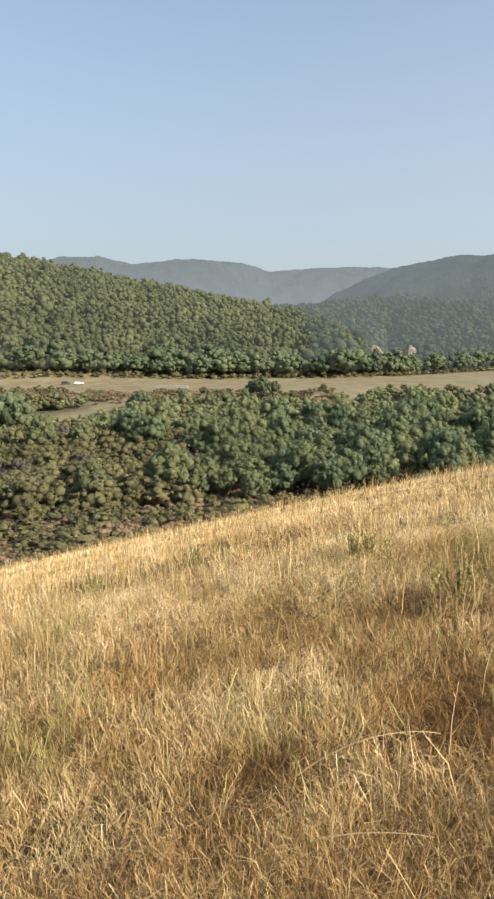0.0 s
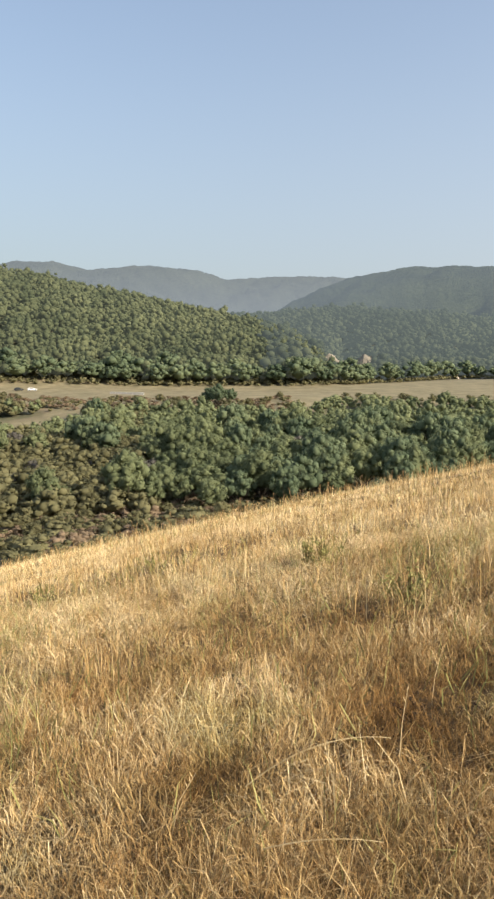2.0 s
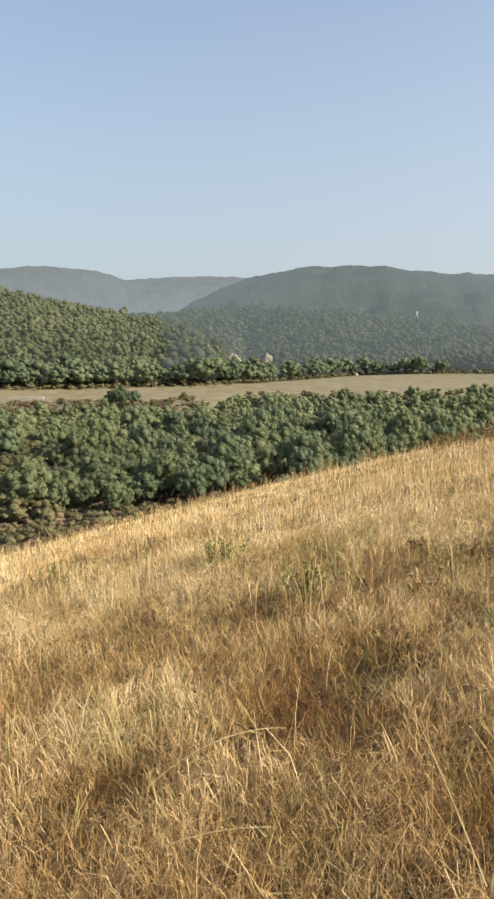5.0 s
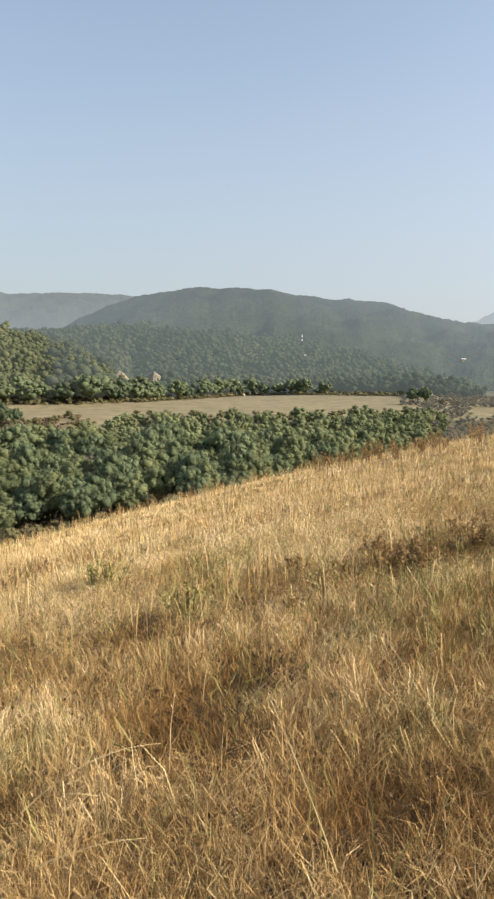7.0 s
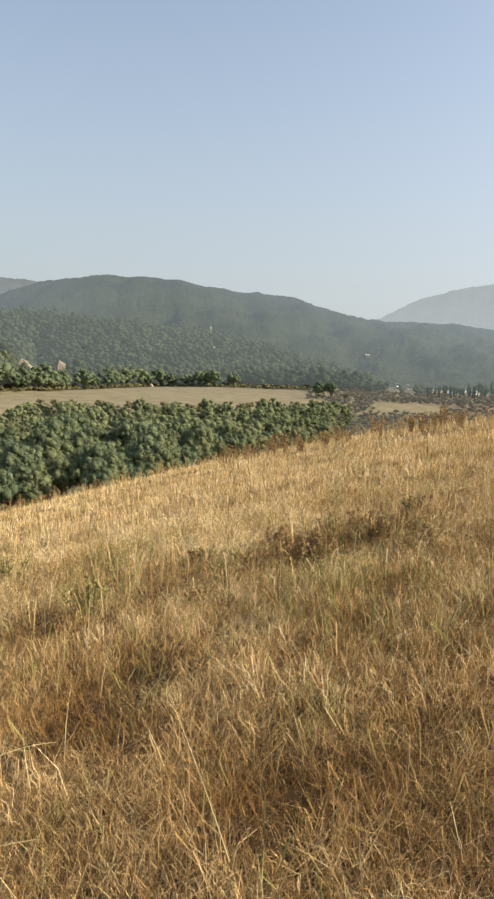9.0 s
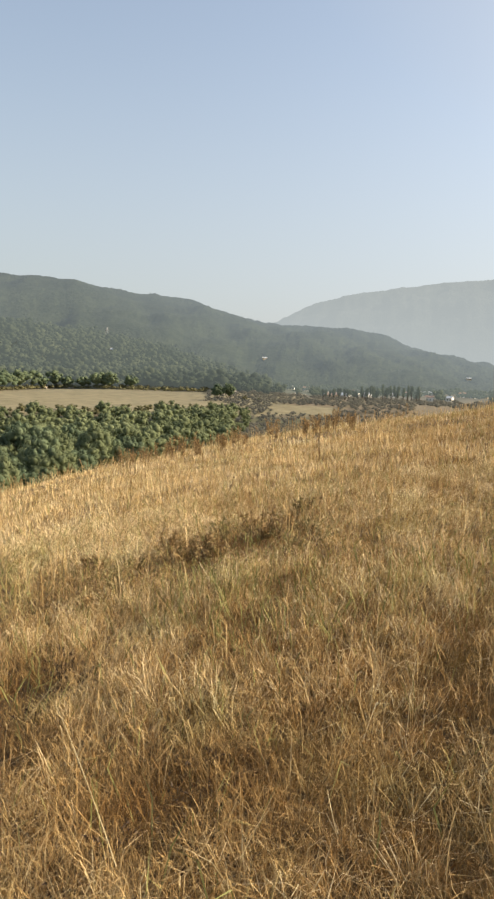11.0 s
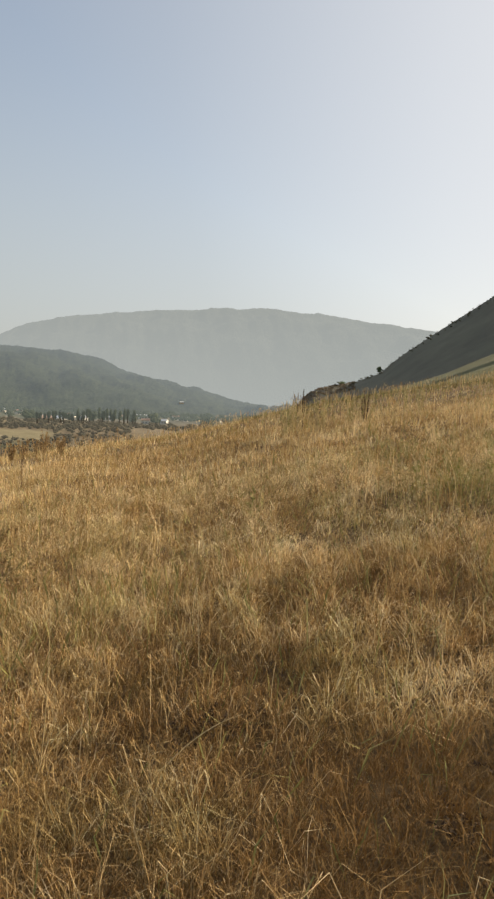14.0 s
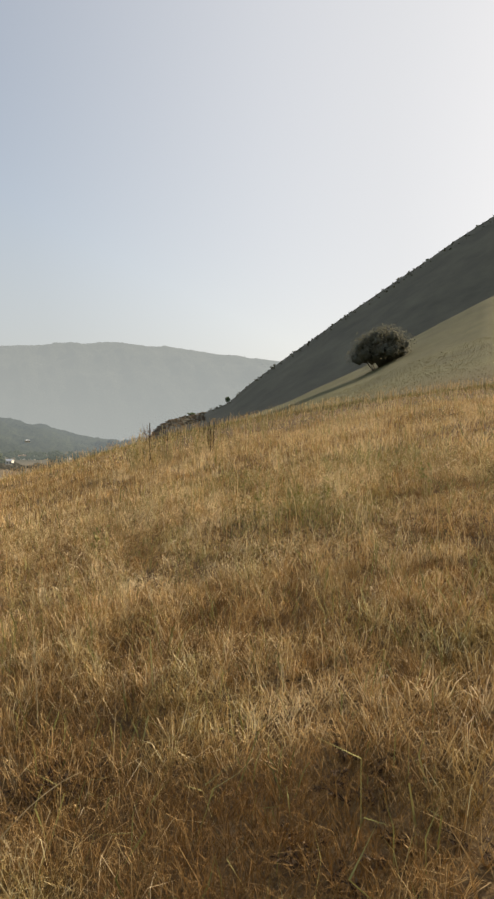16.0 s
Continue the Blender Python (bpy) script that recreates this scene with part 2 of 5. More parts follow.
HEATH_LEAF = leafy("heath_leaves", (0.12, 0.11, 0.07), (0.20, 0.18, 0.115), 0.3)
BROWN_LEAF = leafy("dry_shrub_leaves", (0.145, 0.104, 0.068), (0.30, 0.222, 0.146))
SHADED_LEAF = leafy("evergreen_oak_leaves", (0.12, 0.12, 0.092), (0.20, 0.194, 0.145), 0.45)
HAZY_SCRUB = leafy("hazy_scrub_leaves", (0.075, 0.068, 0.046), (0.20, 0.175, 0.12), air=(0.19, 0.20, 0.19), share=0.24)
DARK_WEED = blades("dead_dark_weed", [(0.15, (0.060, 0.038, 0.024)), (0.55, (0.11, 0.072, 0.045)), (0.95, (0.22, 0.15, 0.09))])
BARK = simple("bark", (0.05, 0.038, 0.028), (0.12, 0.095, 0.07), 4.0, 0.9)
DRYWOOD = simple("bare_twigs", (0.13, 0.08, 0.06), (0.24, 0.16, 0.12), 4.0, 0.9)
PLASTER = simple("lime_plaster", (0.62, 0.58, 0.50), (0.80, 0.77, 0.70), 0.6, 0.9)
OCHRE_PLASTER = simple("ochre_plaster", (0.45, 0.36, 0.24), (0.58, 0.48, 0.34), 0.6, 0.9)
TILE = simple("clay_roof", (0.25, 0.18, 0.145), (0.34, 0.26, 0.215), 1.0, 0.85)
SHEET_ROOF = simple("metal_roof", (0.55, 0.56, 0.56), (0.72, 0.73, 0.73), 0.5, 0.45, metal=0.4)
SHADE_GLASS = simple("window_glass", (0.02, 0.025, 0.03), (0.04, 0.05, 0.055), 1.0, 0.15)
CONCRETE = simple("pale_concrete", (0.42, 0.40, 0.36), (0.58, 0.55, 0.50), 0.8, 0.9)
ROCK = simple("pale_rock", (0.22, 0.185, 0.145), (0.40, 0.34, 0.27), 0.7, 0.95, 0.15)
EARTH = simple("bare_pale_earth", (0.29, 0.245, 0.19), (0.46, 0.40, 0.325), 0.15, 0.95, 0.3)
BANK_EARTH = simple("weathered_bank_earth", (0.17, 0.15, 0.115), (0.30, 0.262, 0.205), 0.15, 0.95, 0.3)
WHITE_PAINT = simple("white_car_paint", (0.74, 0.74, 0.73), (0.82, 0.82, 0.81), 1.0, 0.3)
RUBBER = simple("tyre_rubber", (0.02, 0.02, 0.02), (0.04, 0.04, 0.04), 5.0, 0.9)
STEEL = simple("galvanised_steel", (0.32, 0.33, 0.34), (0.45, 0.46, 0.47), 2.0, 0.4, metal=0.6)
# haze of the three ranges is painted: emission mixed over the wooded colour
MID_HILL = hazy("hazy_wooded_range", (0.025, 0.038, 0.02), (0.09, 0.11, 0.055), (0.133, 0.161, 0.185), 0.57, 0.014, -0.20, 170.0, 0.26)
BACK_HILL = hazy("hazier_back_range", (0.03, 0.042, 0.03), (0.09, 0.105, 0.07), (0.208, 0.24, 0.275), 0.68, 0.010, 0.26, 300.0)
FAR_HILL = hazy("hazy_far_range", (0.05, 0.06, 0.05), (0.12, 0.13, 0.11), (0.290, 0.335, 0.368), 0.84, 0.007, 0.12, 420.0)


# ---- the lie of the land ----
def smooth(a, b, v):
    t = np.clip((np.asarray(v, float) - a) / (b - a), 0, 1)
    return t * t * (3 - 2 * t)


def slope_here(x, y):
    """The grassy hillside underfoot: it falls to one side and rounds off all ways."""
    r = np.hypot(x, y)
    dip = 0.005 + 0.014 * np.exp(-((np.degrees(np.arctan2(x, y)) - 54) / 9.0) ** 2)
    return 0.199 * x - 0.115 * y - 0.00256 * r * r - dip * r


def field_low(a):
    return np.interp(a, [-40, -17, -10, -1.5, 3, 9, 11.6, 19, 28, 35, 60], [300, 295, 258, 266, 240, 272, 300, 284, 300, 318, 380])


def field_high(a):
    return np.interp(a, [-40, -18, 9, 12.4, 16, 20.5, 25, 35, 60], [375, 375, 376, 400, 440, 520, 500, 495, 520])


def rise_left(a):
    return np.interp(a, [-60, -40, -25, -18.9, -13.5, -10.4, -6, -1.4, 3.2, 6.5, 8.7, 13], [3, 6, 7.6, 6.9, 6.0, 5.45, 4.5, 3.55, 2.6, 1.6, 0.6, -1.5])


def rise_second(a):
    return np.interp(a, [-8, 1, 5.5, 10, 14.5, 19, 24, 28.4, 33, 38], [1.5, 2.7, 3.0, 3.5, 3.2, 2.85, 2.4, 1.45, 0.1, -1.2])


def rise_dark(b):
    return np.interp(b, [62.5, 65.3, 67.6, 70, 71.4, 74.7, 79.3, 83.9, 88.2, 90.9, 95, 100, 110, 125, 150, 180, 220, 250, 275],
                     [-0.15, 1.2, 1.55, 2.5, 3.9, 6.35, 9.6, 12.6, 15.2, 16.6, 18.6, 20.6, 22, 21, 17, 13, 10, 5, -2])


def rise_spur(b):
    return np.interp(b, [62, 65.2, 69.9, 74.7, 77.5, 81.2, 83.9, 87.4, 90.9, 110, 150, 200, 250], [-1.3, -0.4, 1.0, 2.65, 4.0, 5.7, 7.35, 9.15, 10.9, 13, 10, 7, 0])


RINGS = np.concatenate([[0.02], np.geomspace(0.4, 4900, 240)])
SPOKES = np.arange(-180.0, 180.0, 1.0)


def profile(a):
    """Heights along one direction from the lookout."""
    ar = radians(a)
    near = slope_here(RINGS * math.sin(ar), RINGS * math.cos(ar))
    b = a if a > -90 else a + 360
    tan = lambda e: math.tan(radians(float(e)))
    lo, hi = float(field_low(a)), float(field_high(a))
    kr = [70, 100, 130, lo * 0.93, lo, hi]
    kz = [max(slope_here(70 * math.sin(ar), 70 * math.cos(ar)), -24.0), -25.8, -26, -23.5, -18.8, -18.4]
    left = 1.6 + 620 * tan(rise_left(a)) - 6.5
    second = 1.6 + 850 * tan(rise_second(a)) - 6.5
    if left > -18:
        kr += [hi + (620 - hi) * 0.35, hi + (620 - hi) * 0.7, 620, 700]
        kz += [-18.4 + (left + 18.4) * 0.42, -18.4 + (left + 18.4) * 0.80, left, left - 12]
    else:
        kr += [600, 650]
        kz += [-18, -18]
    if a > -12 and second > -18:
        kr += [760, 850, 1000]
        kz += [-18 + (second + 18) * 0.7, second, second - 10]
    else:
        kr += [900, 1000]
        kz += [-19.5, -20]
    kr += [1600, 2600, 4900]
    kz += [-22, -26, -26]
    low = float(smooth(33, 43, a))
    kz = [z - low * (14 * float(smooth(420, 800, r)) - 5 * float(smooth(1000, 2600, r))) for r, z in zip(kr, kz)]
    kz_l = np.interp(RINGS, kr, kz)
    w = smooth(42, 70, RINGS)
    z_left = near * (1 - w) + kz_l * w
    spur = 1.6 + 140 * tan(rise_spur(b))
    dark = 1.6 + 330 * tan(rise_dark(b))
    h40 = float(slope_here(32 * math.sin(ar), 32 * math.cos(ar)))
    kr = [40, 75, 110, 140, 185, 330, 420, 900, 1600, 4900]
    kz = [h40, h40 + (spur - h40) * 0.30, h40 + (spur - h40) * 0.66, spur, min(spur - 6, 0.2 * dark), dark, dark * 0.8 - 5, -20, -22, -26]
    kz_r = np.interp(RINGS, kr, kz)
    w = smooth(24, 44, RINGS)
    z_right = near * (1 - w) + kz_r * w
    w = float(smooth(59.5, 64.5, b) * (1 - smooth(235, 275, b)))
    z = z_left * (1 - w) + z_right * w
    kernel = np.array([1, 2, 3, 2, 1]) / 9
    sm = np.convolve(np.pad(z, 2, mode="edge"), kernel, "valid")
    keep = smooth(300, 200, RINGS) if 60 < b < 95 else np.ones_like(RINGS)
    return z * (1 - keep) + sm * keep


LAND = np.array([profile(a) for a in SPOKES])


def uneven(x, y):
    """Small swells and hollows of the ground."""
    r = np.hypot(x, y)
    near = np.sin(x * 0.9 + 1.3 * np.sin(y * 0.7)) * np.sin(y * 1.1 + np.sin(x * 0.6)) * 0.03 + np.sin(x * 0.23 + 2) * np.sin(y * 0.19) * 0.08
    return near * smooth(0.5, 2.5, r) + np.sin(x * 0.031 + np.sin(y * 0.02) * 2) * np.sin(y * 0.027 + 1) * smooth(100, 250, r) * 0.8


def height(x, y):
    x, y = np.asarray(x, float), np.asarray(y, float)
    r = np.hypot(x, y)
    a = (np.degrees(np.arctan2(x, y)) + 180) % 360
    i = np.floor(a).astype(int)
    fa = a - i
    j = np.clip(np.searchsorted(RINGS, r) - 1, 0, len(RINGS) - 2)
    fr = (r - RINGS[j]) / (RINGS[j + 1] - RINGS[j])
    g = lambda p, q: LAND[p % 360, q]
    return (g(i, j) * (1 - fr) + g(i, j + 1) * fr) * (1 - fa) + (g(i + 1, j) * (1 - fr) + g(i + 1, j + 1) * fr) * fa + uneven(x, y)


def at(az, r):
    x, y = r * math.sin(radians(az)), r * math.cos(radians(az))
    return Vector((x, y, float(height(x, y))))


def mesh_of(name, verts, faces, material, smooth_faces=True, tint=None, cover=None):
    me = bpy.data.meshes.new(name)
    verts = np.asarray(verts, np.float32)
    faces = np.asarray(faces, np.int32)
    n = faces.shape[1]
    me.vertices.add(len(verts))
    me.vertices.foreach_set("co", verts.ravel())
    me.loops.add(faces.size)
    me.loops.foreach_set("vertex_index", faces.ravel())
    me.polygons.add(len(faces))
    me.polygons.foreach_set("loop_start", np.arange(0, faces.size, n, dtype=np.int32))
    me.polygons.foreach_set("use_smooth", np.full(len(faces), smooth_faces))
    me.update(calc_edges=True)
    if tint is not None:
        me.attributes.new("tint", "FLOAT", "POINT").data.foreach_set("value", np.asarray(tint, np.float32))
    if cover is not None:
        me.attributes.new("cover", "FLOAT_COLOR", "POINT").data.foreach_set("color", np.asarray(cover, np.float32).ravel())
    me.materials.append(material)
    return me


def land_sheet():
    A, R = np.meshgrid(SPOKES, RINGS, indexing="ij")
    X, Y = R * np.sin(np.radians(A)), R * np.cos(np.radians(A))
    Z = LAND + uneven(X, Y)
    na, nr = A.shape
    i, j = np.meshgrid(np.arange(na), np.arange(nr - 1), indexing="ij")
    k = (i + 1) % na
    faces = np.stack([i * nr + j, i * nr + j + 1, k * nr + j + 1, k * nr + j], -1).reshape(-1, 4)
    B = np.where(A > -90, A, A + 360)
    right = smooth(60, 64, B) * (1 - smooth(240, 275, B))
    meadow = np.clip((1 - smooth(60, 85, R)) + right * (1 - smooth(165, 190, R)), 0, 1)
    lo, hi = field_low(A), field_high(A)
    field = smooth(lo * 0.97, lo, R) * (1 - smooth(hi, hi + 8, R)) * (1 - right) * smooth(-60, -40, A) * (1 - smooth(38, 42, A))
    clearing = smooth(215, 225, R) * (1 - smooth(250, 262, R)) * smooth(-17.5, -15, A) * (1 - smooth(-10.5, -9, A))
    wood = np.clip(smooth(112, 122, R) * (1 - smooth(lo * 0.95, lo, R)) + smooth(hi, hi + 10, R), 0, 1) * (1 - right) * (1 - smooth(40, 48, A))
    heath = right * smooth(165, 185, R) * (1 - smooth(600, 800, R))
    bare = smooth(560, 600, R) * (1 - smooth(662, 672, R)) * smooth(9.4, 10.2, A) * (1 - smooth(13.4, 14.4, A))
    strip = smooth(330, 336, R) * (1 - smooth(372, 380, R)) * smooth(38.5, 40, A) * (1 - smooth(43, 45, A))
    field = field + clearing + bare + strip
    turf = right * smooth(34, 60, R)
    cover = np.stack([meadow, np.clip(wood * (1 - clearing) * (1 - bare) + heath, 0, 1), np.clip(field, 0, 1), turf], -1).reshape(-1, 4)
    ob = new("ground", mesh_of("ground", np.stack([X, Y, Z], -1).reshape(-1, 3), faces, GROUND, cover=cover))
    tagged(ob, "dry grassy hillside above a wooded valley floor with pale stubble fields", "ground", kind="structure")


land_sheet()


def range_sheet(name, label, az0, az1, r0, r1, rise, material, rough, seed, step=0.18, jag=0.8):
    """A mountain range: a sheet that climbs from the valley to its crest and falls behind."""
    az = np.arange(az0, az1 + step, step)
    t = np.linspace(0, 1.25, 46)
    A, T = np.meshgrid(az, t, indexing="ij")
    R = r0 + (r1 - r0) * T
    crest = 0.07 * np.sin(A * 2.3 + seed) * np.sin(A * 0.9 + 1) + 0.05 * np.sin(A * 5.1 + 2 * np.sin(A * 1.7)) + 0.03 * np.sin(A * 13.0 + seed * 2)
    top = 1.6 + r1 * np.tan(np.radians(rise(A) + crest * jag * smooth(0.86, 1.0, T)))
    up = np.where(T <= 1, np.sin(np.clip(T, 0, 1) * np.pi / 2) ** 1.25, 1 - (T - 1) * 1.2)
    X, Y = R * np.sin(np.radians(A)), R * np.cos(np.radians(A))
    Z = -36 + (top + 36) * up
    rng = np.random.default_rng(seed)
    bump = np.zeros_like(Z)
    for k, amp in ((0.0035, 26.0), (0.008, 12.0), (0.02, 5.0), (0.05, 2.2)):
        for _ in range(4):
            th, ph = rng.uniform(0, 6.28, 2)
            bump += amp * 0.5 * np.sin((X * np.cos(th) + Y * np.sin(th)) * k * 6.28 * rng.uniform(0.6, 1.4) + ph)
    Z = Z + bump * rough * np.clip(4 * T * (1 - np.clip(T, 0, 1)), 0, 1)
    Z += rng.uniform(-1, 1, Z.shape) * rough * 3.0 * smooth(0, 0.2, T)
    na, nt_ = A.shape
    i, j = np.meshgrid(np.arange(na - 1), np.arange(nt_ - 1), indexing="ij")
    faces = np.stack([i * nt_ + j, (i + 1) * nt_ + j, (i + 1) * nt_ + j + 1, i * nt_ + j + 1], -1).reshape(-1, 4)
    ob = new(name, mesh_of(name, np.stack([X, Y, Z], -1).reshape(-1, 3), faces, material))
    return tagged(ob, label, "mountain", kind="structure")


def rise_mid(a):
    return np.interp(a, [-6, 1, 5.8, 8.5, 11.7, 15.5, 20, 22.5, 26, 30.1, 32, 34.7, 38, 42.2, 47, 51.2, 56, 60.3, 66],
                     [0, 1.6, 2.9, 4.2, 5.45, 6.05, 6.2, 6.15, 5.47, 4.88, 4.7, 4.0, 3.4, 3.15, 2.45, 1.35, 0.3, -0.55, -1.2])


def rise_back(a):
    return np.interp(a, [-60, -40, -15.6, -11.7, -9.3, -4.2, -0.5, 1.8, 5.5, 11, 11.7, 16, 22], [3, 6, 6.35, 6.75, 6.2, 6.6, 6.1, 5.52, 5.63, 5.77, 5.5, 5, 3])


def rise_far(a):
    return np.interp(a, [30, 36, 38.6, 41.8, 45.4, 50.8, 56, 60.5, 65.3, 70, 73.3, 85, 100, 120], [1.5, 3.0, 3.45, 5.05, 5.9, 6.53, 7.0, 7.24, 6.83, 6.25, 5.8, 4.5, 3, 1])


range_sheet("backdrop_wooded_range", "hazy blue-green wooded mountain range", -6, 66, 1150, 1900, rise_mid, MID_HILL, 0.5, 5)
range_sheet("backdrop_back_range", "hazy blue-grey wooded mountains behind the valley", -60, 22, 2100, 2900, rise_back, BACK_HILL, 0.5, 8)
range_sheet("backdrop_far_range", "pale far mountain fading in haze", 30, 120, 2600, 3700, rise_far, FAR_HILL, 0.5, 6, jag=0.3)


# ---- helpers for things ----
def part(name, data, material, parent, label=""):
    """Links a bmesh or a mesh as one object under a thing."""
    if isinstance(data, bmesh.types.BMesh):
        me = bpy.data.meshes.new(name)
        data.to_mesh(me)
        data.free()
        me.materials.append(material)
    else:
        me = data
    ob = new(name, me)
    ob.parent = parent
    if label:
        ob["label"] = label
    return ob


def empty(name, m):
    ob = new(name)
    ob.empty_display_size = 0.3
    ob.matrix_basis = m
    return ob


def tube(bm, points, radii, sides=6):
    """A tapering limb along points."""
    rings = []
    for i, p in enumerate(points):
        d = (points[min(i + 1, len(points) - 1)] - points[max(i - 1, 0)]).normalized()
        u = d.orthogonal().normalized()
        v = d.cross(u)
        rings.append([bm.verts.new(p + (u * math.cos(k * 2 * math.pi / sides) + v * math.sin(k * 2 * math.pi / sides)) * radii[i]) for k in range(sides)])
    for a, b in zip(rings, rings[1:]):
        for k in range(sides):
            bm.faces.new((a[k], a[(k + 1) % sides], b[(k + 1) % sides], b[k]))
    bm.faces.new(rings[-1])
    bm.faces.new(rings[0][::-1])


def box(bm, lo, hi, bevel=0.0):
    r = bmesh.ops.create_cube(bm, size=1)
    lo, hi = Vector(lo), Vector(hi)
    for v in r["verts"]:
        v.co = Vector([(lo[i] + hi[i]) / 2 + v.co[i] * (hi[i] - lo[i]) for i in range(3)])
    if bevel:
        bmesh.ops.bevel(bm, geom=list({e for v in r["verts"] for e in v.link_edges}), offset=bevel, segments=2, affect="EDGES")
    return r["verts"]


def round_core():
    """A unit ball of few faces."""
    bm = bmesh.new()
    bmesh.ops.create_icosphere(bm, subdivisions=1, radius=1.0)
    v = np.array([tuple(q.co) for q in bm.verts])
    f = np.array([[q.index for q in p.verts] for p in bm.faces])
    bm.free()
    return v, f


CORE = round_core()


def foliage(rng, n, width, depth, tall, base, size, lobes=7, loose=1.0):
    """A lumpy crown: rounded leafy lobes with sprays of leaves over them; returns vertices, faces and a tint for each vertex."""
    k = np.arange(lobes)
    up = np.clip(1 - 1.45 * (k + 0.5) / lobes + rng.uniform(-0.14, 0.14, lobes), -0.5, 1)
    turn = k * 2.39996 + rng.uniform(-0.5, 0.5, lobes)
    flat = np.sqrt(np.maximum(1 - up * up, 0))
    cen = np.stack([np.cos(turn) * flat, np.sin(turn) * flat, up], 1) * rng.uniform(0.48, 0.80, (lobes, 1))
    rad = rng.uniform(0.13, 0.34, lobes) * (1.0 if lobes > 9 else 1.35)
    cen[-1], rad[-1] = (0, 0, -0.12), 0.66
    which = rng.choice(lobes, n, p=rad ** 2 / np.sum(rad ** 2))
    d = rng.normal(size=(n, 3))
    d /= np.linalg.norm(d, axis=1)[:, None]
    d[:, 2] = np.where(d[:, 2] < -0.35, -d[:, 2], d[:, 2])
    p = cen[which] + d * (rad[which] * (1.0 + rng.uniform(-0.30, 0.36, n) * loose))[:, None]
    nrm = d + p * 0.3 + rng.normal(size=(n, 3)) * 0.45 * loose
    scale = np.array([width / 2, depth / 2, tall / 2])
    lift = np.array([0, 0, base + tall / 2])
    p = p * scale + lift
    nrm /= np.linalg.norm(nrm, axis=1)[:, None]
    ref = rng.normal(size=(n, 3))
    u = np.cross(nrm, ref)
    u /= np.linalg.norm(u, axis=1)[:, None]
    v = np.cross(nrm, u)
    s = size * rng.uniform(0.5, 1.3, n)[:, None]
    bend = nrm * s * 0.15
    q = np.stack([p - u * s - bend, p + u * s * 0.8 + v * s * 0.6, p + u * s * 0.6 - v * s * 0.75], 1)
    lobe_tint = rng.uniform(0.05, 0.5, lobes)
    tint = np.repeat(np.clip(lobe_tint[which] + rng.uniform(0, 0.42, n), 0, 1), 3)
    V, F, T, c = [q.reshape(-1, 3)], [np.arange(n * 3).reshape(n, 3)], [tint], n * 3
    cv, cf = CORE
    for k in range(lobes):
        g = cv * (rad[k] * rng.uniform(0.97 - 0.45 * loose, 0.97, len(cv)))[:, None] + cen[k]
        V.append(g * scale + lift), F.append(cf + c), T.append(np.clip(lobe_tint[k] + rng.uniform(0.0, 0.42, len(cv)), 0, 1))
        c += len(cv)
    return np.concatenate(V), np.concatenate(F), np.concatenate(T)


def make_tree(name, label, seed, width, tall, trunk, leaf, n, size, group, category="tree", lobes=15, limbs=6, loose=0.8):
    """A broad-leaved tree: tapered trunk and limbs, and a lumpy crown of leaf sprays."""
    rng = np.random.default_rng(seed)
    ob = empty(name, pose(0, 0, -200))
    bm = bmesh.new()
    lean = Vector((rng.uniform(-.06, .06), rng.uniform(-.06, .06), 0)) * tall
    top = Vector((0, 0, trunk + (tall - trunk) * 0.45)) + lean
    r0 = 0.028 * tall
    tube(bm, [Vector((0, 0, -0.6)), Vector((0, 0, 0.3)), Vector((0, 0, trunk)) + lean * 0.4, top], [r0 * 1.35, r0, r0 * 0.75, r0 * 0.35], 7)
    for k in range(limbs):
        a = k * 1.05 + rng.uniform(-.3, .3)
        s = Vector((0, 0, trunk * rng.uniform(0.8, 1.25))) + lean * 0.4
        e = Vector((math.cos(a) * width * 0.34, math.sin(a) * width * 0.34, trunk + (tall - trunk) * rng.uniform(.3, .7)))
        tube(bm, [s, s.lerp(e, 0.5) + Vector((0, 0, -0.04 * tall)), e], [r0 * 0.5, r0 * 0.32, r0 * 0.1], 5)
    part("trunk", bm, BARK, ob)
    v, f, t = foliage(rng, n, width, width * rng.uniform(.85, 1.05), (tall - trunk * 0.75), trunk * 0.75, size, lobes, loose)
    part("crown", mesh_of("crown", v, f, leaf, True, t), leaf, ob)
    return tagged(ob, label, category, group)


# ---- woods ----
def scatter(seed, n, az0, az1, r0, r1, gap, ok=None):
    """Random places, no two nearer than gap, evenly over the ground."""
    rng = np.random.default_rng(seed)
    cell, out = {}, []
    for _ in range(n):
        az = rng.uniform(az0, az1)
        lo, hi = r0(az), r1(az)
        if hi <= lo:
            continue
        r = math.sqrt(rng.uniform(lo * lo, hi * hi))
        x, y = r * math.sin(radians(az)), r * math.cos(radians(az))
        if ok and not ok(az, r, rng):
            continue
        g = gap * rng.uniform(0.8, 1.2)
        i, j = int(x // gap), int(y // gap)
        if any((x - p) ** 2 + (y - q) ** 2 < g * g for a in (-1, 0, 1) for b in (-1, 0, 1) for p, q in cell.get((i + a, j + b), ())):
            continue
        cell.setdefault((i, j), []).append((x, y))
        out.append((x, y, az, r))
    return out


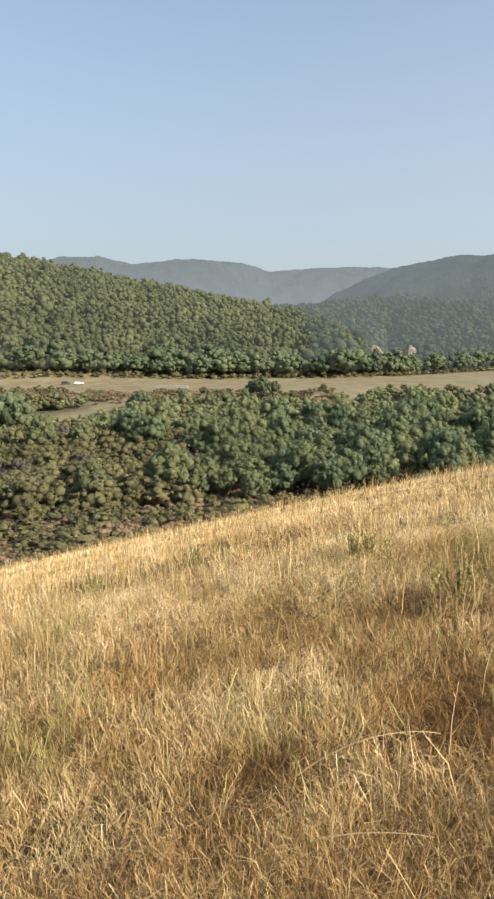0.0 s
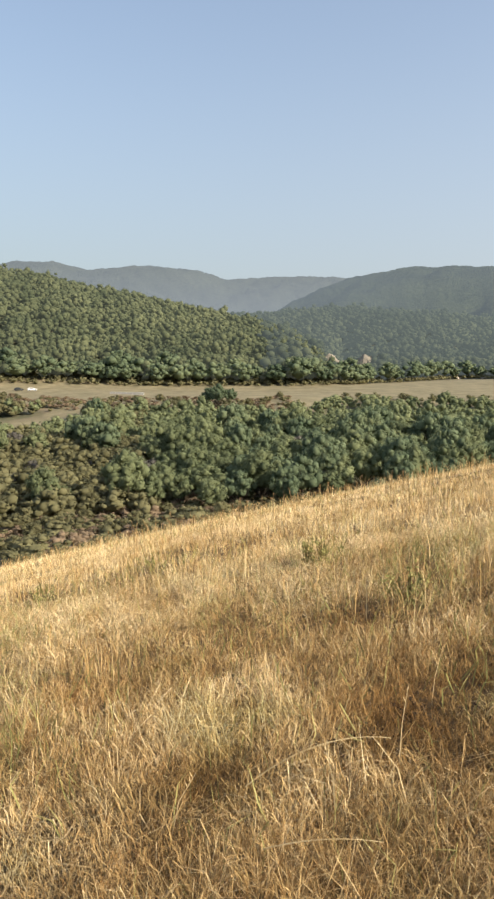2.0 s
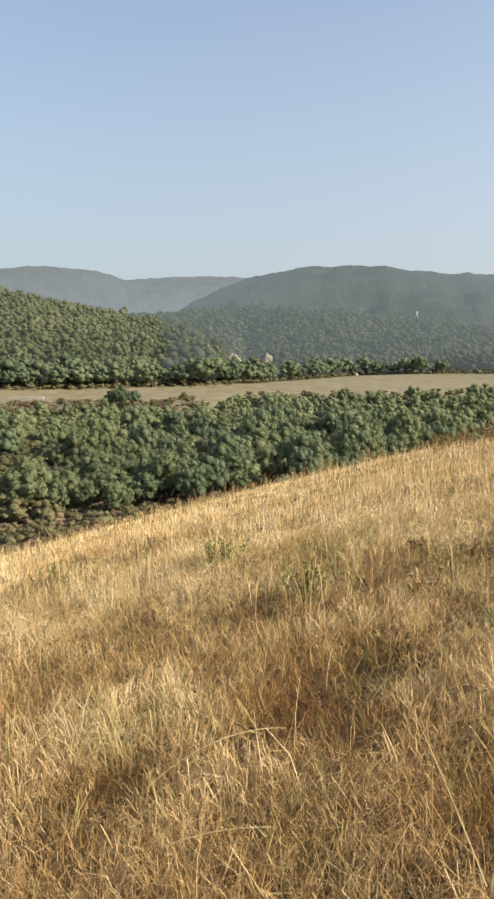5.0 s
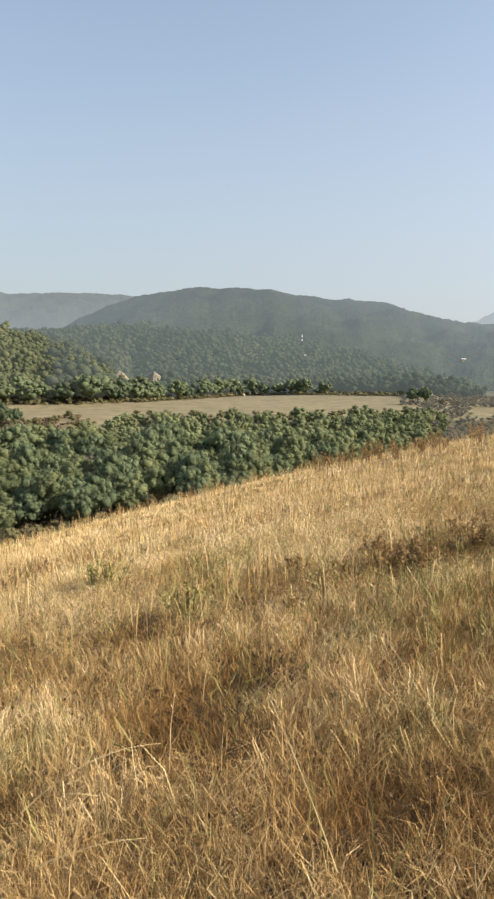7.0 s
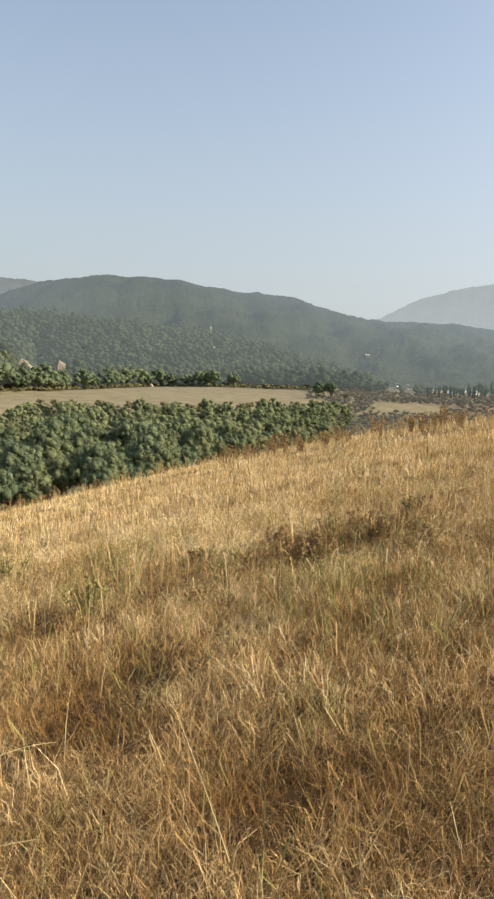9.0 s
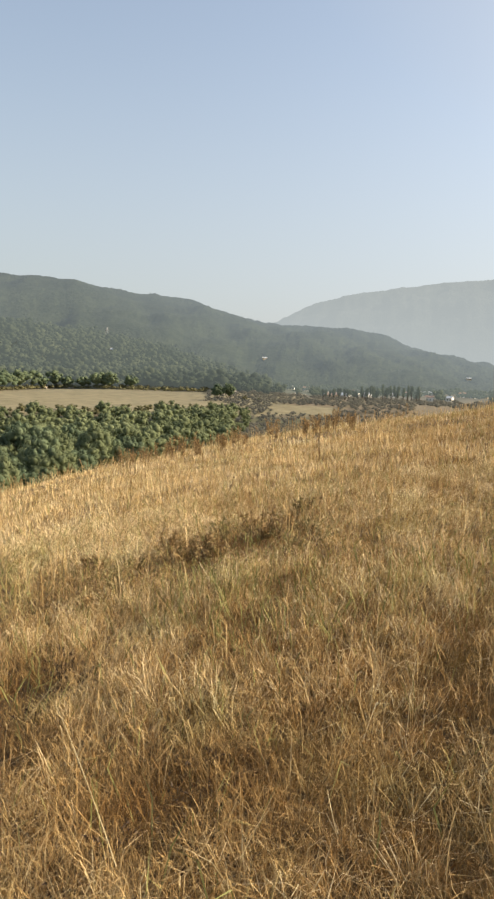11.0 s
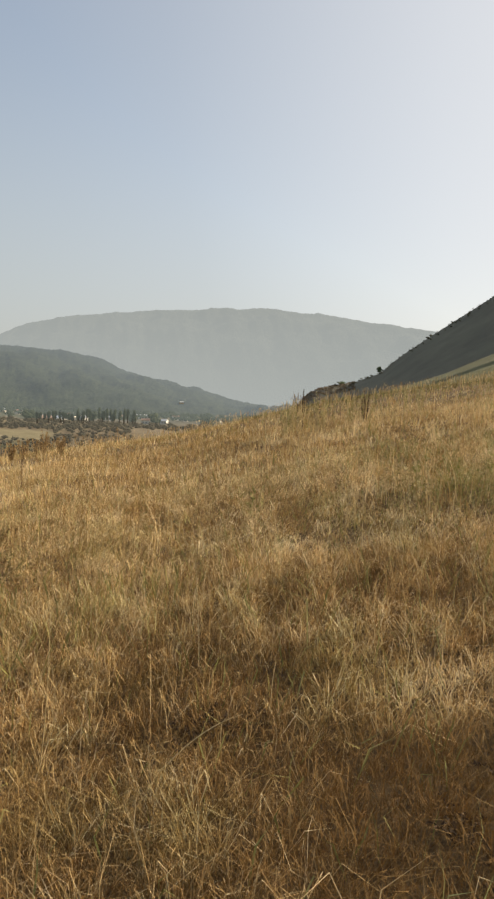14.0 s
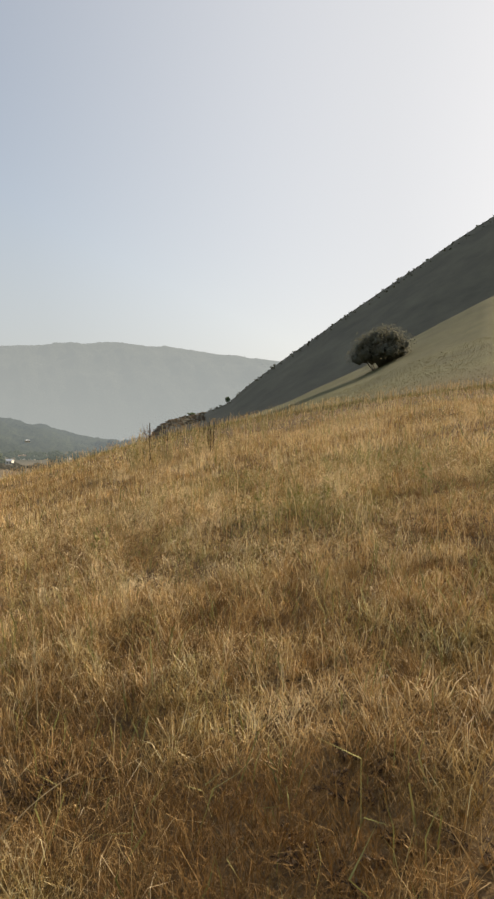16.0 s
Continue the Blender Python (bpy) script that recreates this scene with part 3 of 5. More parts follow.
def hidden_below(az):
    """How far the brow of the hill hides the gorge."""
    el = np.interp(az, [-20.4, -11.3, -1.7, 7.9, 17, 23.8, 30, 40], [-17.1, -15.8, -13.5, -11.8, -9.6, -7.8, -6.3, -4.9])
    return 25.0 / math.tan(radians(-float(el)))


def joined_wood(name, label, places, leaf, seed, n, size, dims, category="wood", sink=0.3, lobes=5, loose=0.8):
    """Far woods: many small trees with trunks and leaf sprays, in one sheet of cover."""
    rng = np.random.default_rng(seed)
    kinds = []
    for k in range(8):
        kinds.append(foliage(rng, n, 1.0, 1.0, 0.94, 0.06, size, lobes, loose))
    V, F, T, c = [], [], [], 0
    for x, y, az, r in places:
        v, f, t = kinds[int(rng.integers(0, 8))]
        w = rng.uniform(*dims[0])
        h = w * rng.uniform(*dims[1])
        a = rng.uniform(0, 6.28)
        z = float(height(x, y)) - sink
        ca, sa = math.cos(a), math.sin(a)
        p = np.stack([x + (v[:, 0] * ca - v[:, 1] * sa) * w, y + (v[:, 0] * sa + v[:, 1] * ca) * w, z + v[:, 2] * h], 1)
        V.append(p), F.append(f + c), T.append(np.clip(t * 0.36 + rng.uniform(0, 0.74), 0, 1))
        c += len(v)
    ob = new(name, mesh_of(name, np.concatenate(V), np.concatenate(F), leaf, True, np.concatenate(T)))
    return tagged(ob, label, category, kind="stuff")


def clearing(az, r):
    return -17.5 < az < -9.5 and 212 < r < 262


def spot(az, el, r0=150.0, r1=2500.0):
    """Where a line of sight at that rise first meets the land beyond r0."""
    r = r0
    while r < r1:
        p = at(az, r)
        if p.z >= 1.6 + r * math.tan(radians(el)):
            return r
        r += 1.0
    return r1


def gorge_trees():
    wood, slope = "trees of the valley wood", "shrubs of the valley slope"
    oaks = [make_tree("oak_tree", "bushy green oak in the valley wood", 20 + k, 6.2 + 0.5 * k, 7.0 + 0.4 * k, 0.8, OAK_LEAF, 1300, 0.19, wood, lobes=30) for k in range(5)]
    dark = [make_tree("oak_tree", "dark green oak in the valley wood", 30 + k, 6.2 + 0.5 * k, 7.6 + 0.5 * k, 0.8, DARK_LEAF, 1300, 0.19, wood, lobes=30) for k in range(4)]
    shrubs = [make_tree("shrub", "olive-brown shrub on the valley slope", 40 + k, 4.2 + .4 * k, 4.2, 0.3, OLIVE_LEAF, 1100, 0.14, slope, "shrub") for k in range(3)]
    greys = [make_tree("shrub", "grey-leaved shrub among green oaks", 50 + k, 5.2, 5.2, 0.6, GREY_LEAF, 1100, 0.13, slope, "shrub") for k in range(2)]
    browns = [make_tree("shrub", "low dry brown shrub in the gorge", 55 + k, 3.0, 1.9, 0.2, BROWN_LEAF, 420, 0.19, slope, "shrub") for k in range(2)]
    rng = random.Random(4)

    def plant(kind, x, y, s, t=1.0):
        m = pose(x, y, float(height(x, y)) - 0.25, 0, 0, rng.uniform(0, 360))
        o = copy_thing(kind, m)
        o.scale = (s, s, s * t)
        return o

    spots = scatter(3, 12000, -24, 35, lambda a: max(116, hidden_below(a) * (1.0 if a < 14 else 0.86)), lambda a: float(field_low(a)) * 0.955, 5.3, lambda a, r, g: not clearing(a, r) and g.uniform() < 0.96)
    spots.sort(key=lambda q: q[3])
    far, count = [], 0
    for x, y, az, r in spots:
        scrubby = az < -8 + 3 * math.sin(r * 0.05) and r < 245
        if count >= 290 or az > 28:
            far.append((x, y, az, r))
            continue
        q = rng.random()
        if scrubby and q < 0.8:
            kind = rng.choice(shrubs)
        elif q > 0.95 and az < 8:
            kind = rng.choice(greys)
        else:
            kind = rng.choice(oaks if az < 2 or q < 0.5 else dark)
        edge = 1 - 0.3 * float(smooth(0.80, 0.95, r / float(field_low(az))))
        plant(kind, x, y, edge * (rng.uniform(0.72, 1.0) + 0.5 * rng.random() ** 2), rng.uniform(0.85, 1.15))
        count += 1
    joined_wood("valley_wood", "green oak wood along the valley floor", far, OAK_LEAF, 9, 110, 0.05, ((4.8, 8.4), (0.75, 1.05)), lobes=9)
    # scrub of the gorge bottom
    for x, y, az, r in scatter(5, 1500, -26, 8, lambda a: 74, lambda a: 117, 5.0, lambda a, r, g: r > hidden_below(a) * 0.93):
        plant(rng.choice(browns + browns + shrubs), x, y, rng.uniform(0.6, 1.25), rng.uniform(0.7, 1.0))
    # single trees on and beside the field
    for az, r, s in ((-18.9, 205, 1.7), (-20.4, 214, 1.5), (1.1, 262, 1.15), (2.1, 266, 1.0), (0.3, 268, 0.9), (-8.8, 240, 1.05), (-7.9, 246, 0.8), (-10.3, 186, 1.35), (-9.4, 182, 1.2), (-8.2, 170, 1.25), (33.9, 400, 1.2), (34.9, 402, 1.5)):
        p = at(az, r)
        plant(rng.choice(dark), p.x, p.y, s)
    for az, r, s in ((-14.5, 272, 0.55), (-13.2, 270, 0.6), (-12.3, 274, 0.5), (-11.6, 272, 0.6), (-5.6, 285, 0.7), (-6.4, 288, 0.6), (-3.6, 290, 0.8), (-2.2, 284, 0.7), (3.6, 262, 0.9), (4.8, 268, 0.7), (6.2, 290, 0.9), (-15.6, 200, 0.9), (36.2, 395, 0.9), (37.4, 390, 0.8), (38.6, 384, 0.7)):
        p = at(az, r)
        plant(rng.choice(shrubs), p.x, p.y, s)
    for az, r, s in ((-6.4, 146, 1.0), (-5.5, 151, 0.85), (-7.2, 152, 0.8), (-2.1, 189, 1.15), (-1.2, 182, 1.05), (-0.2, 176, 1.0), (-2.8, 171, 0.9), (2.0, 152, 0.9), (0.8, 168, 0.95), (-13.8, 150, 0.9), (-18.5, 142, 1.0), (-19.6, 146, 0.9)):
        p = at(az, r)
        plant(rng.choice(greys), p.x, p.y, s * 1.15)
    for k in oaks + dark + shrubs + greys + browns:
        for o in list(k.children_recursive) + [k]:
            bpy.data.objects.remove(o)
    print("gorge", len(spots), count)


gorge_trees()

VILLAGE = [(40.0, -1.7), (41.2, -1.9), (42.8, -2.4), (43.3, -2.65), (44.3, -2.5), (45.2, -2.0), (46.2, -2.3), (47.4, -1.9), (48.3, -2.2), (49.3, -1.95), (50.7, -1.75), (51.1, -2.4),
           (52.5, -2.35), (53.5, -1.75), (54.3, -2.05), (55.2, -2.0), (57.0, -1.85), (32.7, -1.5), (35.3, -2.05)]


def among_houses(az, r, g):
    if any(abs(az - a) < 0.55 for a, e in VILLAGE) and r < 900:
        return False
    return g.uniform() < 0.72 + 0.28 * math.sin(r * 0.03 + az)


CLEAR = [(25.3, spot(25.3, 0.75, 560), 22, 0.6), (25.0, 846, 30, 0.5), (32.7, 640, 60, 0.8)]


def open_wood(az, r, g):
    if 9.3 < az < 14.3 and 430 < r < 668:
        return False
    return not any(abs(az - a) < w and q - d < r < q + 9 for a, q, d, w in CLEAR)


def far_woods():
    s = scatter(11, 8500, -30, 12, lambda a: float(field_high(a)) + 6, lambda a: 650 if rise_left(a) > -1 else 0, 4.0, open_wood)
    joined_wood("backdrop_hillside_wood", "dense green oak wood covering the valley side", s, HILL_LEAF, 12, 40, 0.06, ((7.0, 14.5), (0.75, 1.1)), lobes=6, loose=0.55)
    print("left", len(s))
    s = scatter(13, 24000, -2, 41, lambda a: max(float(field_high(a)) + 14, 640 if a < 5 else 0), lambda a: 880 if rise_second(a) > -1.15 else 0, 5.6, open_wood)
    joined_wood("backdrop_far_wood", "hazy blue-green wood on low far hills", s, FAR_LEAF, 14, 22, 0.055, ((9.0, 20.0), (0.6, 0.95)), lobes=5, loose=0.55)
    print("second", len(s))
    s = scatter(15, 700, -18, 27, lambda a: float(field_high(a)) + 1, lambda a: float(field_high(a)) + 14, 9.0, lambda a, r, g: g.uniform() < 0.75 + 0.25 * math.sin(a * 1.1))
    joined_wood("field_edge_trees", "row of larger dark trees along the field edge", s, DARK_LEAF, 16, 420, 0.032, ((12, 21), (0.70, 0.86)), lobes=26)
    s = scatter(37, 2600, -20, 34, lambda a: float(field_high(a)) - 3, lambda a: float(field_high(a)) + 16, 3.0, lambda a, r, g: g.uniform() < 0.7)
    joined_wood("field_edge_scrub", "low olive scrub under the trees of the field edge", s, OLIVE_LEAF, 38, 40, 0.09, ((3.0, 6.0), (0.45, 0.8)))
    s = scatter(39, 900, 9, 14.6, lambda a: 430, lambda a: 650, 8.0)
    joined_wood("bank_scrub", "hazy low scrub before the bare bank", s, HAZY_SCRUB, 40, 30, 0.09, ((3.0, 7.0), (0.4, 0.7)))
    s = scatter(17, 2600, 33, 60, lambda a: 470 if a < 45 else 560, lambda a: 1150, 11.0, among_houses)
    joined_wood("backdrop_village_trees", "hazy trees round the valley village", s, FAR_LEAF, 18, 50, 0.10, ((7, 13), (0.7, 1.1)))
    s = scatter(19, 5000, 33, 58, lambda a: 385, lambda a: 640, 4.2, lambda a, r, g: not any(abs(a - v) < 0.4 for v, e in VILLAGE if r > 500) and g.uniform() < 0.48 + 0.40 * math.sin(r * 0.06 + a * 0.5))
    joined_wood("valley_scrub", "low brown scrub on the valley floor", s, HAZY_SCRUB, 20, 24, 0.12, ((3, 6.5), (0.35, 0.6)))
    s = scatter(23, 2200, 29, 36.5, lambda a: max(hidden_below(a), 230), lambda a: float(field_low(a)) * 0.985, 5.5, lambda a, r, g: g.uniform() < 0.85)
    joined_wood("slope_scrub", "green oak scrub below the brow", s, OAK_LEAF, 24, 180, 0.07, ((4, 7.5), (0.75, 1.1)))
    s = scatter(21, 3000, 66, 104, lambda a: 312, lambda a: 336, 2.6)
    joined_wood("hill_heath", "dark low heath covering the steep hill", s, HEATH_LEAF, 22, 8, 0.15, ((0.6, 2.0), (0.3, 0.7)), sink=0.12)
    s = scatter(25, 26000, -28, 12, lambda a: max(70, hidden_below(a) * 0.85), lambda a: 136, 2.2, lambda a, r, g: g.uniform() < 0.85 + 0.15 * math.sin(a * 1.3 + r * 0.11))
    joined_wood("gorge_scrub", "low olive scrub on the gorge bottom", s[::2], OLIVE_LEAF, 26, 70, 0.07, ((2.6, 5.6), (0.45, 0.8)))
    joined_wood("gorge_brush", "dry brown brush on the gorge bottom", s[1::2], BROWN_LEAF, 27, 70, 0.07, ((2.2, 4.8), (0.35, 0.6)))
    s = scatter(28, 9000, -27, -5, lambda a: 114, lambda a: float(field_low(a)) * 0.95, 3.4, lambda a, r, g: not clearing(a, r) and g.uniform() < 0.8)
    joined_wood("slope_thicket", "olive-brown thicket on the far bank", s, OLIVE_LEAF, 29, 80, 0.055, ((4.2, 8.0), (0.6, 0.9)), lobes=8)
    s = scatter(33, 3000, -24, 36, lambda a: float(field_low(a)) * 0.945, lambda a: float(field_low(a)) + (26 if a < 8 else 8), 4.4, lambda a, r, g: not clearing(a, r) and g.uniform() < 0.45 + 0.35 * math.sin(a * 1.9) + 0.2 * math.sin(a * 0.6))
    joined_wood("field_scrub", "olive shrubs along the lower field edge", s, OLIVE_LEAF, 34, 110, 0.075, ((2.2, 5.5), (0.5, 0.85)))
    s = scatter(35, 2500, -21, 7, lambda a: float(field_low(a)), lambda a: float(field_low(a)) + 42, 2.6, lambda a, r, g: g.uniform() < 0.42 + 0.42 * math.sin(a * 1.5 + r * 0.12))
    joined_wood("field_brush", "low red-brown brush on the pale field", s, BROWN_LEAF, 36, 70, 0.10, ((2.0, 4.2), (0.35, 0.6)))
    s = scatter(43, 2600, 34.5, 50, lambda a: max(hidden_below(a) * 0.9, 200), lambda a: 392, 3.6, lambda a, r, g: not (38.5 < a < 44 and 330 < r < 376) and g.uniform() < 0.75)
    joined_wood("brow_scrub", "grey-brown scrub below the brow", s, HAZY_SCRUB, 44, 40, 0.10, ((2.4, 5.0), (0.4, 0.75)))
    s = scatter(41, 5000, 61.5, 68, lambda a: 285, lambda a: 334, 1.5)
    joined_wood("foot_brush", "red-brown brush on the foot of the hill", s, BROWN_LEAF, 42, 12, 0.13, ((1.0, 2.4), (0.3, 0.5)))


far_woods()


# ---- grass ----
def hashed(i, j, k):
    v = np.sin(i * 12.9898 + j * 78.233 + k * 37.719) * 43758.5453
    return v - np.floor(v)


DARK_SPOTS = [(0.92, 5.1, 0.38), (0.8, 3.25, 0.32), (1.25, 3.6, 0.28), (-0.2, 3.1, 0.26), (1.15, 2.0, 0.3), (3.1, 4.75, 0.34), (3.6, 4.85, 0.35),
              (2.4, 1.25, 0.2), (2.34, 0.04, 0.46), (2.2, 0.2, 0.3), (6.1, 1.25, 0.3), (6.6, 0.05, 0.4), (2.9, 1.1, 0.2)]
GREEN_SPOTS = [(-0.87, 9.5, 0.8), (1.08, 7.55, 0.35), (-2.3, 9.0, 0.6), (1.4, 5.3, 0.3), (-2.2, 6.75, 0.5), (-1.4, 3.8, 0.4), (0.2, 10.2, 0.5), (6.4, 1.3, 0.5), (7.9, 2.4, 0.6),
               (5.8, 0.9, 0.4), (2.55, 2.95, 0.5), (2.8, 3.8, 0.5), (8.6, 0.8, 0.7), (3.6, 2.6, 0.4), (1.9, 6.6, 0.4)]
PALE_SPOTS = [(5.0, 1.95, 0.35), (6.0, 1.6, 0.4), (3.0, 0.4, 0.3), (1.9, 3.7, 0.4), (1.25, 3.4, 0.3), (-1.0, 2.85, 0.4), (4.75, 1.75, 0.3), (-2.5, 4.4, 0.6), (0.2, 4.3, 0.4)]


def near_spots(x, y, spots):
    s = np.zeros(len(x))
    for px, py, pr in spots:
        s += np.exp(-((x - px) ** 2 + (y - py) ** 2) / (pr * pr))
    return np.clip(s, 0, 1)


def blade_field(name, label, seed, rings, material, tall, lean, tint_fn, az0=-28, az1=99, plain=False):
    """Grass in tussocks: tapering bent strips, fine near the lookout and broader far off."""
    rng = np.random.default_rng(seed)
    V, T, F, base = [], [], [], 0
    for r0, r1, per_m2, width, cell in rings:
        n = int(0.5 * radians(az1 - az0) * (r1 * r1 - r0 * r0) * per_m2)
        az = np.radians(rng.uniform(az0, az1, n))
        r = np.sqrt(rng.uniform(r0 * r0, r1 * r1, n))
        x, y = r * np.sin(az), r * np.cos(az)
        i, j = np.floor(x / cell), np.floor(y / cell)
        h1, h2, h3 = hashed(i, j, 1 + seed), hashed(i, j, 2 + seed), hashed(i, j, 3 + seed)
        cx, cy = (i + 0.15 + 0.7 * h1) * cell, (j + 0.15 + 0.7 * h2) * cell
        tussock = rng.uniform(0, 1, n) < 0.62
        x = np.where(tussock, cx + rng.normal(0, 0.26, n) * cell, x)
        y = np.where(tussock, cy + rng.normal(0, 0.26, n) * cell, y)
        tint, hscale, keep = tint_fn(x, y, rng, h3)
        ok = rng.uniform(0, 1, n) < keep
        x, y, h3, tint, hscale, cx, cy, tussock = (q[ok] for q in (x, y, h3, tint, hscale, cx, cy, tussock))
        n = len(x)
        h = rng.uniform(*tall, n) * hscale * np.where(rng.uniform(0, 1, n) < 0.08, 1.5, 1.0)
        z = height(x, y) - 0.02
        th = rng.uniform(0, 6.283, n)
        w = width * rng.uniform(0.55, 1.5, n)
        out = np.arctan2(y - cy, x - cx)
        ld = np.where(tussock, out + rng.normal(0, 0.7, n), rng.uniform(0, 6.283, n))
        la = h * rng.uniform(*lean, n)
        ux, uy = np.cos(th) * w / 2, np.sin(th) * w / 2
        side = rng.normal(0, 0.22, n) * h
        lx, ly = np.cos(ld) * la, np.sin(ld) * la
        sx, sy = -np.sin(ld) * side, np.cos(ld) * side
        b = np.stack([x, y, z], 1)
        u = np.stack([ux, uy, np.zeros(n)], 1)
        drop = np.clip(1.05 - (la / h) ** 2 * 0.5, 0.12, 1.0)
        tip = b + np.stack([lx, ly, h * drop], 1)
        if r0 >= 9 or plain:
            v, pat = np.stack([b - u, b + u, tip], 1), [[0, 1, 2]]
        elif r0 >= 5:
            mid = b + np.stack([lx * 0.3 + sx, ly * 0.3 + sy, h * rng.uniform(0.5, 0.72, n)], 1)
            v, pat = np.stack([b - u, b + u, mid - u * 0.8, mid + u * 0.8, tip], 1), [[0, 1, 3], [2, 3, 4]]
        else:
            mid = b + np.stack([lx * 0.3 + sx, ly * 0.3 + sy, h * rng.uniform(0.5, 0.72, n)], 1)
            v, pat = np.stack([b - u, b + u, mid + u * 0.85, mid - u * 0.85, tip], 1), [[0, 1, 2], [0, 2, 3], [3, 2, 4]]
        m = v.shape[1]
        F.append((np.arange(n)[:, None, None] * m + np.array(pat)[None] + base).reshape(-1, 3))
        base += n * m
        V.append(v.reshape(-1, 3))
        T.append(np.repeat(tint, m))
    V, F = np.concatenate(V), np.concatenate(F)
    print(name, len(F))
    ob = new(name, mesh_of(name, V, F, material, False, np.concatenate(T)))
    return tagged(ob, label, "grass", kind="stuff")


def swell(x, y):
    return 0.5 + 0.25 * np.sin(x * 1.1 + 1.9 * np.sin(y * 0.6)) + 0.25 * np.sin(y * 0.9 + 1.4 * np.sin(x * 0.8 + 2))


def patches(x, y, cell, k):
    """Soft uneven patches about a cell across."""
    u, v = x / cell, y / cell
    i, j = np.floor(u), np.floor(v)
    fu, fv = smooth(0, 1, u - i), smooth(0, 1, v - j)
    return (hashed(i, j, k) * (1 - fu) + hashed(i + 1, j, k) * fu) * (1 - fv) + (hashed(i, j + 1, k) * (1 - fu) + hashed(i + 1, j + 1, k) * fu) * fv


def dry_tint(x, y, rng, own):
    n = len(x)
    dark, pale, green = near_spots(x, y, DARK_SPOTS), near_spots(x, y, PALE_SPOTS), near_spots(x, y, GREEN_SPOTS)
    tint = rng.beta(1.0, 1.7, n) * 0.66 + own * 0.32 + swell(x, y) * 0.06
    # tint goes by direction and distance: darker close in and to the right
    near_right = smooth(29, 55, np.degrees(np.arctan2(x, y))) * (1 - smooth(2.7, 6.5, np.hypot(x, y)))
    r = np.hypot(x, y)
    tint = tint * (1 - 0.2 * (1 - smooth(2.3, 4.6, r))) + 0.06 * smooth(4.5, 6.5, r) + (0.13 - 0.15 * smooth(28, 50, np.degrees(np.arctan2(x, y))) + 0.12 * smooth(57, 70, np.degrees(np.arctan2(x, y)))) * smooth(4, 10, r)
    tint = np.clip(tint * (1 - 0.82 * dark) * (1 - near_right * np.where(rng.uniform(0, 1, n) < 0.58, 0.42, -0.22)) + 0.18 * pale, 0, 1)
    patch = 0.38 * patches(x, y, 0.9, 5) + 0.62 * patches(x * 1.3 + y * 0.3, y - x * 0.2, 0.38, 6) - 0.5
    tint = np.clip(tint * (1 + 0.75 * patch) + 0.12 * patch, 0, 1)
    tall = (0.6 + 0.3 * swell(x, y) + 0.55 * own ** 2 + 0.4 * patch) * (1 - 0.15 * dark - 0.35 * pale)
    # tussocks differ more in tint to the right, within 15 m
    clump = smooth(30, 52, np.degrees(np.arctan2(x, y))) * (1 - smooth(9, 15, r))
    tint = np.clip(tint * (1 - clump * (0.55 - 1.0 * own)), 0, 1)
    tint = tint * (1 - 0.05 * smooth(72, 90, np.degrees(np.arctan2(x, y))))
    # far to the right the grass is shorter, thinner and slightly darker
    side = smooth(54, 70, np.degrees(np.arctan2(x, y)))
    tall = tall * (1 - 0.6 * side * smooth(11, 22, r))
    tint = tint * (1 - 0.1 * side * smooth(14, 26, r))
    return tint, np.maximum(tall, 0.25), (1 - 0.35 * side * smooth(14, 28, r)) * (1 - 0.35 * green - 0.3 * dark * (1 - green))


def thatch_tint(x, y, rng, own):
    n = len(x)
    dark = near_spots(x, y, DARK_SPOTS)
    return np.clip(rng.beta(1.3, 2.4, n) * 0.8 + 0.15 * own - 0.3 * dark, 0, 1), np.ones(n), 1 - 0.3 * dark


def green_tint(x, y, rng, own):
    n = len(x)
    g = near_spots(x, y, GREEN_SPOTS)
    wave = 0.5 + 0.5 * np.sin(x * 0.45 + 2 * np.sin(y * 0.37 + 1))
    keep = np.clip(g * 0.5 + 0.06 + 0.09 * wave + 0.10 * smooth(44, 72, np.degrees(np.arctan2(x, y))), 0, 1) * (0.45 + 0.55 * own) * (0.35 + 0.65 * smooth(2.5, 5.5, np.hypot(x, y)))
    return np.clip(rng.uniform(0, 0.6, n) + 0.25 * own, 0, 1), 0.8 + 0.4 * own + 0.15 * g, keep


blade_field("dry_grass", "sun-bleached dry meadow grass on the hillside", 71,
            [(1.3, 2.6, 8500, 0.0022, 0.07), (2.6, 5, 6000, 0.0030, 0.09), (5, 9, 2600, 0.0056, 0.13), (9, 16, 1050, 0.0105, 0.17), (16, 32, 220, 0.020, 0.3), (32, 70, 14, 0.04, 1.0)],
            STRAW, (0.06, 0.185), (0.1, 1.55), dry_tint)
blade_field("matted_thatch", "flattened brown thatch between the grass tufts", 72,
            [(1.3, 5, 1500, 0.0030, 0.2), (5, 9, 400, 0.006, 0.3), (9, 28, 90, 0.014, 0.5)], STRAW, (0.05, 0.13), (1.0, 2.6), thatch_tint, plain=True)
blade_field("green_grass", "half-green grass tufts in the dry meadow", 73,
            [(0.8, 5, 900, 0.0050, 0.16), (5, 9, 900, 0.0070, 0.25), (9, 30, 90, 0.014, 0.5)], GREEN_GRASS, (0.13, 0.28), (0.1, 0.8), green_tint)


